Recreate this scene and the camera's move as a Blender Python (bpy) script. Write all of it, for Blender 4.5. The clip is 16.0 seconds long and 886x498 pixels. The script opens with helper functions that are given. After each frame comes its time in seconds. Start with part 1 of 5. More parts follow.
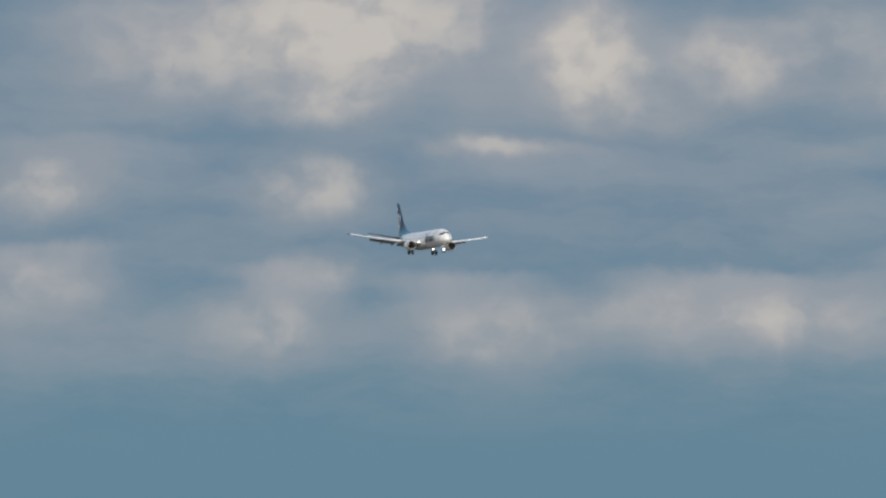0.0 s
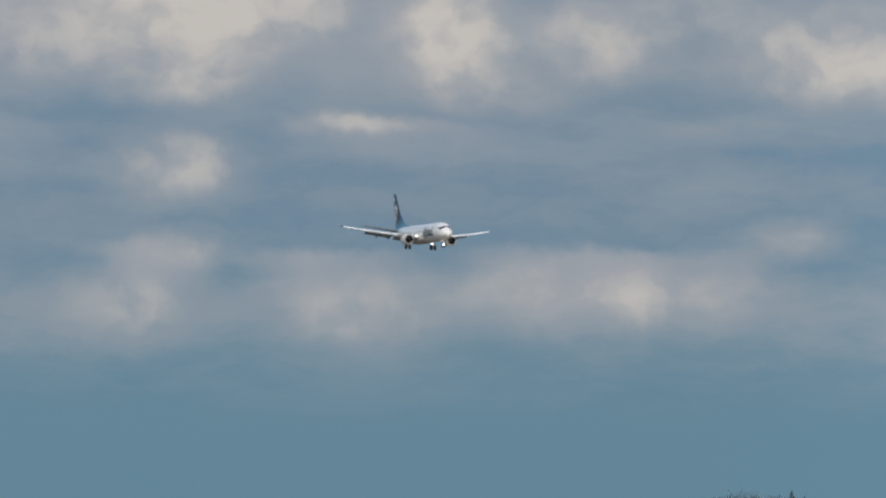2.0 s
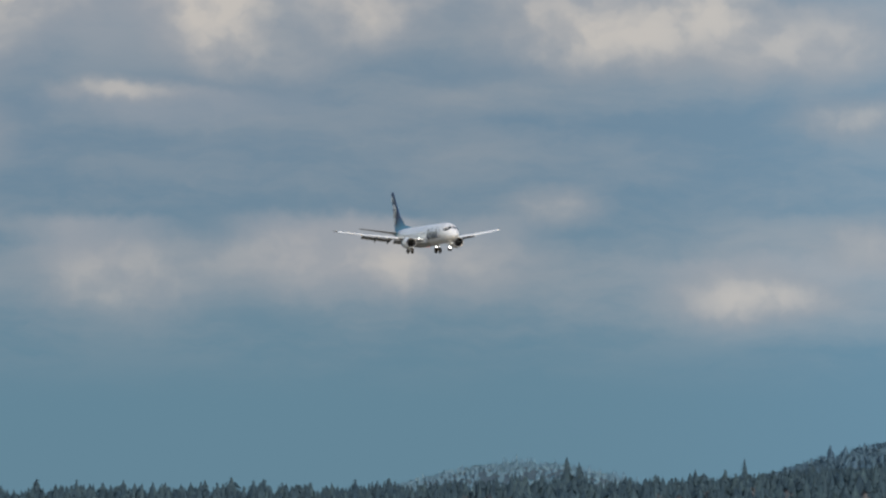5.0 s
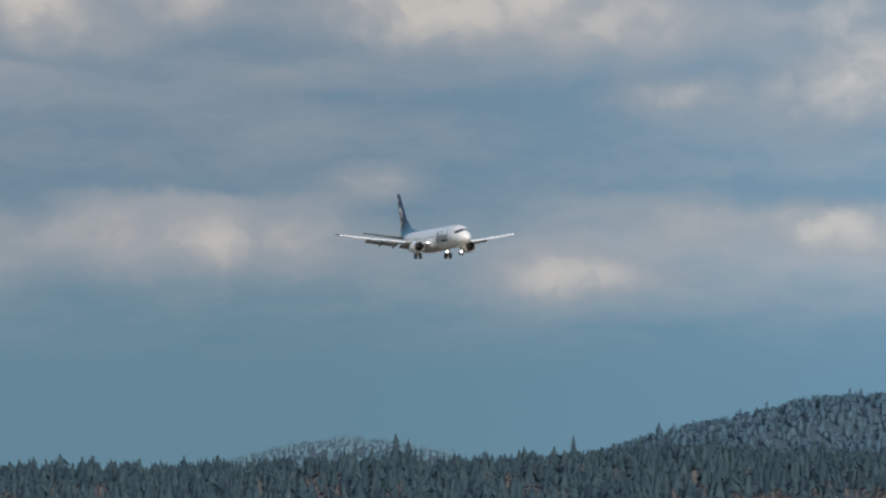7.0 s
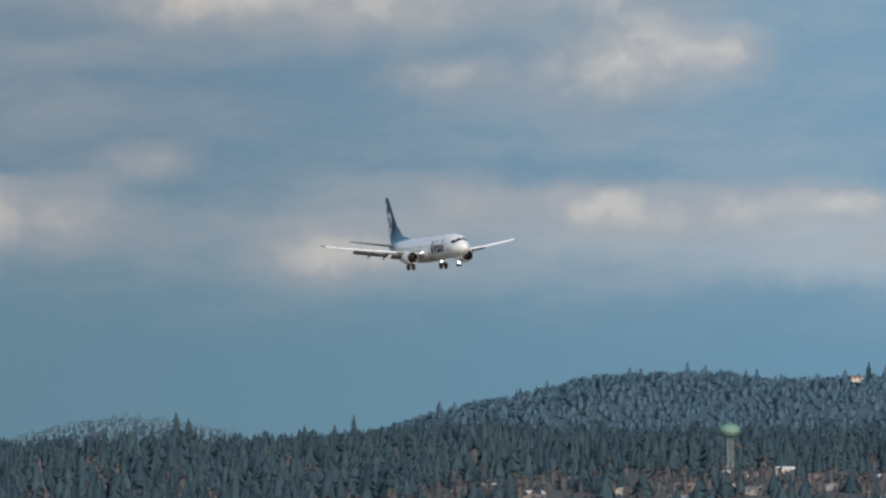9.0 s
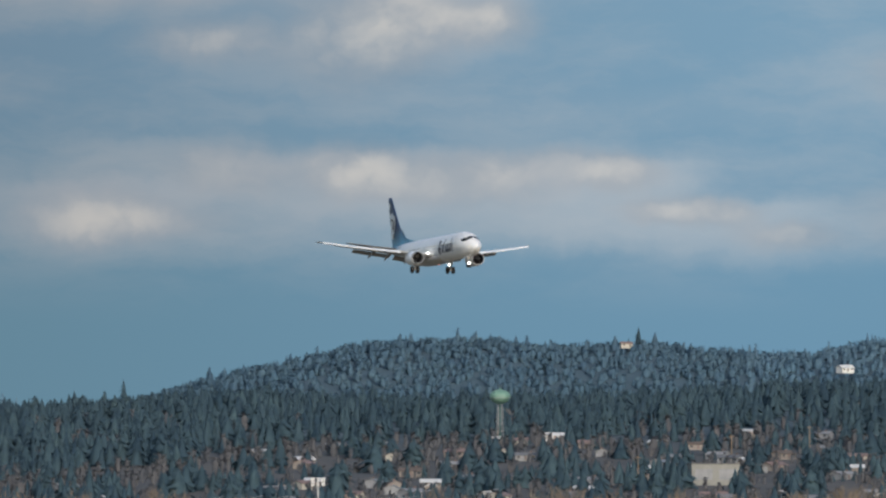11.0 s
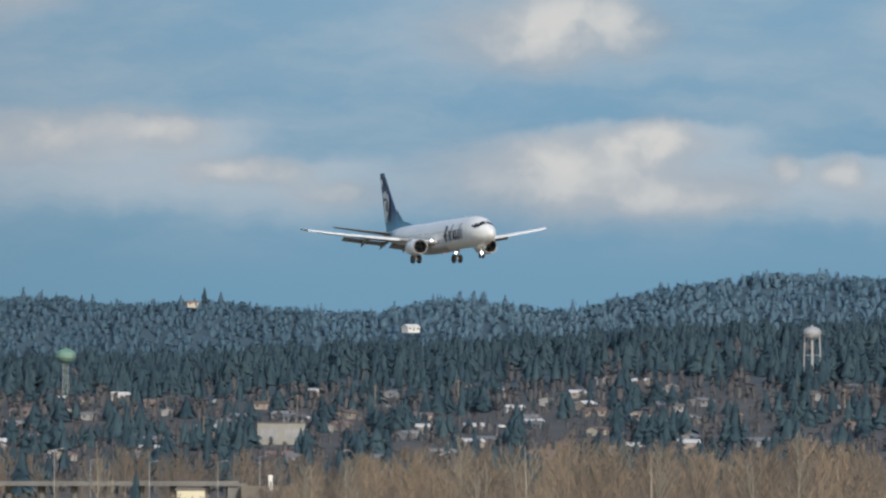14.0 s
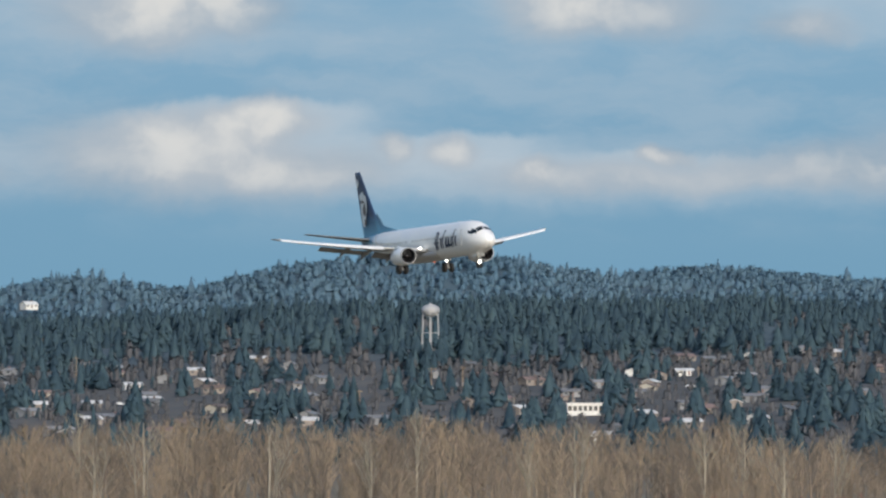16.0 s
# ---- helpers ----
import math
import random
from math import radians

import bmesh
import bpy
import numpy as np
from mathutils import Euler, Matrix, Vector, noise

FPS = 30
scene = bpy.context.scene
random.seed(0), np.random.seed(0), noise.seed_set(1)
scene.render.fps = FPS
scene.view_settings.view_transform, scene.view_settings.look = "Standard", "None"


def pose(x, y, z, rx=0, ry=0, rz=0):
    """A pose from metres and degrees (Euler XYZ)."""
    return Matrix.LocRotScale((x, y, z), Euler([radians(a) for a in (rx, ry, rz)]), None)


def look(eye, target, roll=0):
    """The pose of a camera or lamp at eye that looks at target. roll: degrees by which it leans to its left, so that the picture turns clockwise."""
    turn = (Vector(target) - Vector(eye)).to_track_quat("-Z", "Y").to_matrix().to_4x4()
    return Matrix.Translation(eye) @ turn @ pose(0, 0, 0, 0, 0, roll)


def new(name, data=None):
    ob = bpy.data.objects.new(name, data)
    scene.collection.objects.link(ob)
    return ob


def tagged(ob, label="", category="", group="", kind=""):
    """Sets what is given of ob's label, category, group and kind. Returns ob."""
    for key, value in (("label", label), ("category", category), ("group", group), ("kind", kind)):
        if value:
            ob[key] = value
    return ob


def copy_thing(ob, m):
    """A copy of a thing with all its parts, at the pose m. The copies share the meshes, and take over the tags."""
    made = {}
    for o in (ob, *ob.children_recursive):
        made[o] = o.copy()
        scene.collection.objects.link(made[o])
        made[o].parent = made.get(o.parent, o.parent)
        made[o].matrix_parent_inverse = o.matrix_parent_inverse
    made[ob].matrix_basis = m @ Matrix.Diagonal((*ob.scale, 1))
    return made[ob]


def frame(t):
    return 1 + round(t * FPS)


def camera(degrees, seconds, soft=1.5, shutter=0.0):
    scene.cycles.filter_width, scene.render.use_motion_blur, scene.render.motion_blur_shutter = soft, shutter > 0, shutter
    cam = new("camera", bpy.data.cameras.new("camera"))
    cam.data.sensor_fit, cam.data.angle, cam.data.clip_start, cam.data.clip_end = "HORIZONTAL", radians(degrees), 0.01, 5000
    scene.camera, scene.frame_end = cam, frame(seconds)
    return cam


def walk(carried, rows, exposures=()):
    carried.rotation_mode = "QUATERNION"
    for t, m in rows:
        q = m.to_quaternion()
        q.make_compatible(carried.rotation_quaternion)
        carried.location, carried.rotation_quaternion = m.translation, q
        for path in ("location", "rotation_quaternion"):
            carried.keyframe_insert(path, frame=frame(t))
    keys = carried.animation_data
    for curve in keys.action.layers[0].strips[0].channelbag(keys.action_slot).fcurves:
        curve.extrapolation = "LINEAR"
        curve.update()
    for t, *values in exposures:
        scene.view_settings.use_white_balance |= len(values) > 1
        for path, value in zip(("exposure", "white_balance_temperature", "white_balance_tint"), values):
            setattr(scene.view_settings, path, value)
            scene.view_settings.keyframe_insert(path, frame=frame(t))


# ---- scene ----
cam = camera(7.1780, 16.0, soft=2.4)
LENS = 12500.0          # one radian of turn in lens units, which are picture pixels
EYE = 12.0              # camera height above the plain, picked so horizon and treetops fit its view
ROWS = [
    (0.0, 7.4141, 3.1123), (0.5, 7.1986, 3.0596), (1.0, 6.9190, 3.0115), (1.5, 6.6532, 2.9679), (2.0, 6.3736, 2.9313),
    (2.5, 6.1031, 2.9015), (3.0, 5.7410, 2.8717), (3.5, 5.4339, 2.8350), (4.0, 5.1383, 2.7708), (6.5, 3.5615, 2.5187),
    (7.0, 3.1650, 2.4683), (7.5, 2.7364, 2.4248), (8.0, 2.2918, 2.3835), (8.5, 1.8289, 2.3468), (11.0, -0.4813, 2.0214),
    (11.5, -1.0359, 1.9572), (12.0, -1.5309, 1.8885), (12.5, -2.0535, 1.8243), (13.0, -2.6814, 1.7785), (13.5, -3.3323, 1.7189),
    (14.0, -4.0015, 1.6914), (14.5, -4.7303, 1.6639), (15.0, -5.5371, 1.6134), (15.5, -6.3392, 1.5584), (16.0, -7.0955, 1.5080),
]
walk(cam, [(t, pose(0, 0, EYE, 90 + pitch, 0, yaw)) for t, yaw, pitch in ROWS],
     exposures=[(0, 0.0), (8, 0.0), (11.5, 0.0), (14, 0.12), (16, 0.24)])

# ---------------------------------------------------------------- light
SUN_EL, SUN_AZ = 22.0, 165.0      # degrees; bearing to the right of the view's axis
world = bpy.data.worlds.new("sky")
scene.world = world
world.use_nodes = True
wn = world.node_tree.nodes
sky = wn.new("ShaderNodeTexSky")
sky.sky_type, sky.sun_disc = "NISHITA", False
sky.sun_elevation, sky.sun_rotation = radians(SUN_EL), radians(SUN_AZ)
wn["Background"].inputs["Strength"].default_value = 0.14
world.node_tree.links.new(sky.outputs[0], wn["Background"].inputs["Color"])

sun = new("sun", bpy.data.lights.new("sun", "SUN"))
sun.data.energy, sun.data.angle, sun.data.color = 2.3, radians(0.6), (1.0, 0.94, 0.86)
ce = math.cos(radians(SUN_EL))
sun.matrix_world = look((0, 0, 0), (-ce * math.sin(radians(SUN_AZ)), -ce * math.cos(radians(SUN_AZ)), -math.sin(radians(SUN_EL))))


# ---------------------------------------------------------------- materials
def srgb(r, g, b):
    return [(c / 255 / 12.92 if c < 10 else ((c / 255 + 0.055) / 1.055) ** 2.4) for c in (r, g, b)] + [1]


def material(name, a, b, scale=1.0, rough=0.7, metal=0.0, fine=8.0, bump=0.0, per="", glow=0.0, spread=0.0, gloss=0.5):
    """Two colours blended by noise at two scales; per: 'object' or 'island' varies pieces by brightness."""
    m = bpy.data.materials.new(name)
    m.use_nodes = True
    nt = m.node_tree
    n, k = nt.nodes, nt.links
    p = n["Principled BSDF"]
    p.inputs["Roughness"].default_value, p.inputs["Metallic"].default_value = rough, metal
    p.inputs["Specular IOR Level"].default_value = gloss
    co = n.new("ShaderNodeTexCoord")
    big, small = n.new("ShaderNodeTexNoise"), n.new("ShaderNodeTexNoise")
    big.inputs["Scale"].default_value, small.inputs["Scale"].default_value = scale, scale * fine
    big.inputs["Detail"].default_value = small.inputs["Detail"].default_value = 4
    for x in (big, small):
        k.new(co.outputs["Object"], x.inputs["Vector"])
    add = n.new("ShaderNodeMath")
    add.operation = "MULTIPLY_ADD"
    add.inputs[1].default_value = 0.45
    k.new(small.outputs[0], add.inputs[0])
    k.new(big.outputs[0], add.inputs[2])
    ramp = n.new("ShaderNodeMapRange")
    ramp.inputs["From Min"].default_value, ramp.inputs["From Max"].default_value = 0.5, 0.95
    k.new(add.outputs[0], ramp.inputs[0])
    mix = n.new("ShaderNodeMix")
    mix.data_type = "RGBA"
    mix.inputs["A"].default_value, mix.inputs["B"].default_value = (*a, 1), (*b, 1)
    k.new(ramp.outputs[0], mix.inputs["Factor"])
    out = mix.outputs["Result"]
    if per:
        src = n.new("ShaderNodeObjectInfo" if per == "object" else "ShaderNodeNewGeometry")
        hsv = n.new("ShaderNodeHueSaturation")
        val, hue = n.new("ShaderNodeMapRange"), n.new("ShaderNodeMapRange")
        val.inputs["To Min"].default_value, val.inputs["To Max"].default_value = 1 - spread, 1 + spread
        hue.inputs["To Min"].default_value, hue.inputs["To Max"].default_value = 0.5 + 0.05 * spread, 0.5 - 0.10 * spread
        rnd = src.outputs["Random" if per == "object" else "Random Per Island"]
        k.new(rnd, val.inputs[0])
        k.new(rnd, hue.inputs[0])
        k.new(val.outputs[0], hsv.inputs["Value"])
        k.new(hue.outputs[0], hsv.inputs["Hue"])
        k.new(out, hsv.inputs["Color"])
        out = hsv.outputs[0]
    k.new(out, p.inputs["Base Color"])
    if bump:
        bm_ = n.new("ShaderNodeBump")
        bm_.inputs["Strength"].default_value = bump
        k.new(small.outputs[0], bm_.inputs["Height"])
        k.new(bm_.outputs[0], p.inputs["Normal"])
    if glow:
        p.inputs["Emission Color"].default_value = (*b, 1)
        p.inputs["Emission Strength"].default_value = glow
    return m


# Aerial haze is put into these foliage colours, bluer and paler with distance.
CONIFER = material("hazed_conifer_near", (0.036, 0.066, 0.094), (0.074, 0.119, 0.139), 0.04, 0.9, fine=4, per="island", spread=0.05, gloss=0.1)
CONIFER_FAR = material("hazed_conifer_far", (0.098, 0.176, 0.250), (0.122, 0.198, 0.262), 0.012, 0.9, fine=5, per="island", spread=0.06, gloss=0.1)
CONIFER_RIDGE = material("hazed_ridge_foliage", (0.080, 0.146, 0.212), (0.104, 0.172, 0.226), 0.012, 0.9, fine=5, per="island", spread=0.05, gloss=0.1)
CONIFER_HAZY = material("hazed_hill_foliage", (0.150, 0.256, 0.336), (0.162, 0.270, 0.348), 0.02, 0.9, fine=5, per="island", spread=0.04, gloss=0.1)
TWIG = material("bare_twigs", (0.190, 0.148, 0.102), (0.350, 0.280, 0.195), 0.022, 0.9, fine=6, per="island", spread=0.16)
# Darker copy of the twig colour; the brush's shade is put into it.
TWIG_MID = material("shaded_brush_twigs", (0.145, 0.118, 0.092), (0.240, 0.195, 0.145), 0.025, 0.9, fine=6, per="island", spread=0.18)
TWIG_DUSK = material("dusky_twigs", (0.125, 0.105, 0.085), (0.215, 0.175, 0.130), 0.03, 0.9, fine=6, per="island", spread=0.16)
TWIG_RED = material("red_shrub_twigs", (0.20, 0.085, 0.065), (0.27, 0.13, 0.095), 0.05, 0.9, per="island", spread=0.2)
# Far twigs carry the blue-grey of the haze in their base colour.
TWIG_FAR = material("hazed_bare_twigs", (0.082, 0.090, 0.104), (0.130, 0.126, 0.130), 0.03, 0.9, fine=6, per="island", spread=0.06)
BARK_PALE = material("pale_bark", (0.26, 0.23, 0.18), (0.38, 0.34, 0.275), 0.6, 0.8)
GRASS = material("winter_ground", (0.070, 0.076, 0.082), (0.125, 0.115, 0.105), 0.02, 0.95, fine=40)
WHITE = material("white_paint", (0.74, 0.75, 0.77), (0.83, 0.83, 0.82), 0.25, 0.28, fine=12)
GREYPAINT = material("grey_wing_paint", (0.42, 0.43, 0.44), (0.50, 0.51, 0.51), 0.3, 0.4, fine=10, gloss=0.35)
# Underside shade is put into this grey for flaps, track fairings and tailplane.
SHADOWED = material("shaded_flap_grey", (0.20, 0.205, 0.21), (0.27, 0.27, 0.27), 0.3, 0.5, fine=10, gloss=0.3)
NAVY = material("navy_paint", (0.012, 0.025, 0.06), (0.02, 0.04, 0.09), 0.4, 0.5, gloss=0.15)
PALE = material("pale_tail_emblem", (0.50, 0.55, 0.60), (0.72, 0.74, 0.75), 1.6, 0.5)
EMBLEM = material("dark_emblem_paint", (0.07, 0.06, 0.07), (0.13, 0.11, 0.12), 1.6, 0.5)
CHROME = material("bare_metal", (0.62, 0.62, 0.63), (0.74, 0.74, 0.74), 1.0, 0.3, 0.9)
STEEL = material("steel", (0.30, 0.31, 0.32), (0.42, 0.42, 0.42), 0.6, 0.45, 0.6)
RUBBER = material("rubber", (0.012, 0.012, 0.013), (0.03, 0.03, 0.03), 2.0, 0.8)
# Near-black paint puts the intake's shade into duct, fan and spinner.
DARK = material("intake_shade_black", (0.012, 0.012, 0.014), (0.03, 0.03, 0.035), 1.0, 0.5)
GLASS_DARK = material("cockpit_glass", (0.010, 0.012, 0.016), (0.02, 0.024, 0.03), 1.0, 0.12)
LAMP = material("landing_light", (1, 0.97, 0.9), (1, 0.97, 0.9), glow=9)
BEACON = material("red_beacon", (1, 0.12, 0.05), (1, 0.30, 0.12), glow=0.5)
CONCRETE = material("concrete", (0.13, 0.127, 0.12), (0.20, 0.195, 0.185), 0.12, 0.85, fine=10)


def leafy(m, share=0.45):
    """Lets part of the light through the foliage."""
    n, k = m.node_tree.nodes, m.node_tree.links
    p = n["Principled BSDF"]
    tl, mx = n.new("ShaderNodeBsdfTranslucent"), n.new("ShaderNodeMixShader")
    k.new(p.inputs["Base Color"].links[0].from_socket, tl.inputs["Color"])
    mx.inputs[0].default_value = share
    k.new(p.outputs[0], mx.inputs[1])
    k.new(tl.outputs[0], mx.inputs[2])
    k.new(mx.outputs[0], n["Material Output"].inputs["Surface"])


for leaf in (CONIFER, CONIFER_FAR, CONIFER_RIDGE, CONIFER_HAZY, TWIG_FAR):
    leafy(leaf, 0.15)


# ---------------------------------------------------------------- builders
def mesh_object(name, verts, faces, mat, parent=None, label="", smooth=False):
    me = bpy.data.meshes.new(name)
    me.from_pydata(verts, [], faces)
    me.materials.append(mat)
    if smooth:
        me.polygons.foreach_set("use_smooth", [True] * len(me.polygons))
    me.update()
    ob = new(name, me)
    ob.parent = parent
    if label:
        tagged(ob, label)
    return ob


def part(name, bm, mat, parent=None, label="", smooth=False):
    me = bpy.data.meshes.new(name)
    bm.to_mesh(me)
    bm.free()
    me.materials.append(mat)
    if smooth:
        me.polygons.foreach_set("use_smooth", [True] * len(me.polygons))
    ob = new(name, me)
    ob.parent = parent
    if label:
        tagged(ob, label)
    return ob


def thing(name, label, category, group="", m=None, kind=""):
    e = new(name)
    if m is not None:
        e.matrix_world = m
    return tagged(e, label, category, group, kind)


def box(bm, x0, x1, y0, y1, z0, z1, bevel=0.0):
    r = bmesh.ops.create_cube(bm, size=1, matrix=Matrix.Translation(((x0 + x1) / 2, (y0 + y1) / 2, (z0 + z1) / 2)) @ Matrix.Diagonal((x1 - x0, y1 - y0, z1 - z0, 1)))
    if bevel:
        bmesh.ops.bevel(bm, geom=list({e for v in r["verts"] for e in v.link_edges}), offset=bevel, segments=1, affect="EDGES")
    return bm


def rod(bm, a, b, r0, r1=None, sides=8):
    a, b = Vector(a), Vector(b)
    d = b - a
    m = Matrix.Translation((a + b) / 2) @ d.to_track_quat("Z", "Y").to_matrix().to_4x4()
    bmesh.ops.create_cone(bm, cap_ends=True, segments=sides, radius1=r0, radius2=r0 if r1 is None else r1, depth=d.length, matrix=m)
    return bm


def rings(loops, closed=True, caps=True):
    """Verts and faces of a skin over equal loops of points."""
    n = len(loops[0])
    verts = [p for l in loops for p in l]
    faces = [(i * n + j, i * n + (j + 1) % n, (i + 1) * n + (j + 1) % n, (i + 1) * n + j) for i in range(len(loops) - 1) for j in range(n if closed else n - 1)]
    if caps:
        faces += [tuple(range(n))[::-1], tuple((len(loops) - 1) * n + j for j in range(n))]
    return verts, faces


def lathe(profile, centre, sides=24, squash=1.0):
    """Loops about the y axis from (y, radius) pairs."""
    cx, cy, cz = centre
    return [[(cx + r * math.cos(2 * math.pi * j / sides), cy + y, cz + (r * squash) * math.sin(2 * math.pi * j / sides)) for j in range(sides)] for y, r in profile]


# ---------------------------------------------------------------- layout fitted to the view: bearings and heights
def spot(a, r, e=None):
    """The place at bearing a (right of the axis) and range r; e: height above the eye, both in lens units."""
    x, y = r * math.sin(a / LENS), r * math.cos(a / LENS)
    return (x, y) if e is None else (x, y, EYE + r * e / LENS)


# skyline of the wooded slope and of the ridge behind it, from pixel positions: bearing, height
WOOD_A = [-4000, -2600, -1474, -1274, -1024, -774, -614, -464, -224, -39, 91, 321, 561, 701, 948, 1148, 1348, 1648, 1864, 2114, 2324, 3200, 4500]
WOOD_E = [115, 138, 163, 165, 168, 174, 175, 184, 203, 190, 187, 192, 202, 214, 218, 232, 243, 249, 250, 253, 244, 240, 200]
RIDGE_A = [-4000, -1500, -1200, -1100, -1010, -950, -850, -770, -690, -600, -520, -420, -275, -139, -45, 85, 190, 320, 450, 560, 670, 760, 864, 964, 1094, 1170, 1248, 1328, 1458, 1608, 1700, 1824, 1944, 2064, 2264, 2332, 2700, 4500]
RIDGE_E = [60, 90, 130, 168, 192, 205, 211, 206, 187, 162, 146, 185, 228, 257, 282, 289, 290, 277, 285, 275, 266, 262, 286, 284, 266, 282, 308, 314, 328, 326, 318, 292, 300, 302, 285, 285, 250, 180]


def smooth01(t):
    t = min(max(t, 0.0), 1.0)
    return t * t * (3 - 2 * t)


def wood_e(a):
    return float(np.interp(a, WOOD_A, WOOD_E))


def ridge_e(a):
    return float(np.interp(a, RIDGE_A, RIDGE_E))


def ground_z(x, y):
    r = math.hypot(x, y)
    a = math.atan2(x, y) * LENS
    if abs(a) > 9000 or r < 1900:
        return 0.0 if r < 4700 else -(r - 4700) * 0.05
    fade = smooth01((9000 - abs(a)) / 4500)
    low = -EYE * LENS / r
    wood, far = wood_e(a) - 38, ridge_e(a) - (17 if a < -560 else 20)
    if r < 4200:
        e = low + (wood - low) * smooth01((r - 1900) / 2500 + 0.02 * math.sin(a / 160)) * 1.0
        e = min(e, wood)
    elif r < 4360:
        e = wood - 26 * smooth01((r - 4200) / 160)
    elif r < 4680:
        e = wood - 26 + (far - wood + 26) * smooth01((r - 4360) / 320)
    else:
        e = far - (r - 4680) * 0.8
    z = EYE + r * e / LENS
    z += 1.6 * noise.noise((x / 90, y / 90, 3)) * smooth01((r - 1900) / 900)
    return z * fade


def build_ground():
    az = np.concatenate([np.linspace(-math.pi, -0.75, 40)[:-1], np.linspace(-0.75, -0.24, 24)[:-1], np.linspace(-0.24, 0.24, 230), np.linspace(0.24, 0.75, 24)[1:], np.linspace(0.75, math.pi, 40)[1:-1]])
    rad = np.concatenate([[2, 60, 200, 500, 900, 1300, 1700], np.linspace(1900, 4860, 100)])
    verts, faces = [(0, 0, 0)], []
    for r in rad:
        for t in az:
            x, y = r * math.sin(t), r * math.cos(t)
            verts.append((x, y, ground_z(x, y)))
    n = len(az)
    for j in range(n):
        faces.append((0, 1 + (j + 1) % n, 1 + j))
    for i in range(len(rad) - 1):
        for j in range(n):
            a, b = 1 + i * n + j, 1 + i * n + (j + 1) % n
            faces.append((a, b, b + n, a + n))
    ob = mesh_object("ground", verts, faces, GRASS, smooth=True)
    tagged(ob, "flat plain rising to wooded hills, winter grass and soil, far floor tinted haze blue", "ground", kind="structure")


def forest_floor():
    """Dry straw-coloured grass on the plain; past the houses a forest floor with blue haze put into its colour, bluer
    on the far ridge.
    """
    n, k = GRASS.node_tree.nodes, GRASS.node_tree.links
    p = n["Principled BSDF"]
    src = p.inputs["Base Color"].links[0].from_socket
    co, ln, r = n.new("ShaderNodeTexCoord"), n.new("ShaderNodeVectorMath"), n.new("ShaderNodeMapRange")
    ln.operation = "LENGTH"
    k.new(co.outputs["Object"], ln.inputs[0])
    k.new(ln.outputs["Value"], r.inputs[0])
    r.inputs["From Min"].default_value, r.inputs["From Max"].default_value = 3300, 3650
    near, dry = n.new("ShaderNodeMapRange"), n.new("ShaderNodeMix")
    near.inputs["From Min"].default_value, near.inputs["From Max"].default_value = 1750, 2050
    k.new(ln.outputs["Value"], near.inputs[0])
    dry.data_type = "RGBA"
    hay = n.new("ShaderNodeTexNoise")
    hay.inputs["Scale"].default_value, hay.inputs["Detail"].default_value = 0.02, 6
    k.new(co.outputs["Object"], hay.inputs["Vector"])
    # Straw tone of mostly unseen ground, chosen to bounce light onto the airliner's belly.
    straw = n.new("ShaderNodeMix")
    straw.data_type = "RGBA"
    straw.inputs["A"].default_value, straw.inputs["B"].default_value = (0.13, 0.11, 0.075, 1), (0.23, 0.195, 0.14, 1)
    k.new(hay.outputs[0], straw.inputs["Factor"])
    k.new(straw.outputs["Result"], dry.inputs["A"])
    k.new(src, dry.inputs["B"])
    k.new(near.outputs[0], dry.inputs["Factor"])
    src = dry.outputs["Result"]
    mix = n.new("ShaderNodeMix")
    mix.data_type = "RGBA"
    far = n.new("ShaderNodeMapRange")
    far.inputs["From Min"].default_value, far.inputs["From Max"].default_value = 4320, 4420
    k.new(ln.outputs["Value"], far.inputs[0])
    # Haze painted into the floor: lightened under the wood, bluer beyond 4320 m.
    hazed = n.new("ShaderNodeMix")
    hazed.data_type = "RGBA"
    hazed.inputs["A"].default_value, hazed.inputs["B"].default_value = (0.070, 0.106, 0.128, 1), (0.066, 0.112, 0.146, 1)
    k.new(far.outputs[0], hazed.inputs["Factor"])
    k.new(hazed.outputs["Result"], mix.inputs["B"])
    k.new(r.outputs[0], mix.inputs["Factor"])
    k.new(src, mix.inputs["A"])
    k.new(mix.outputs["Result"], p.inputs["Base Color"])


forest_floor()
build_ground()


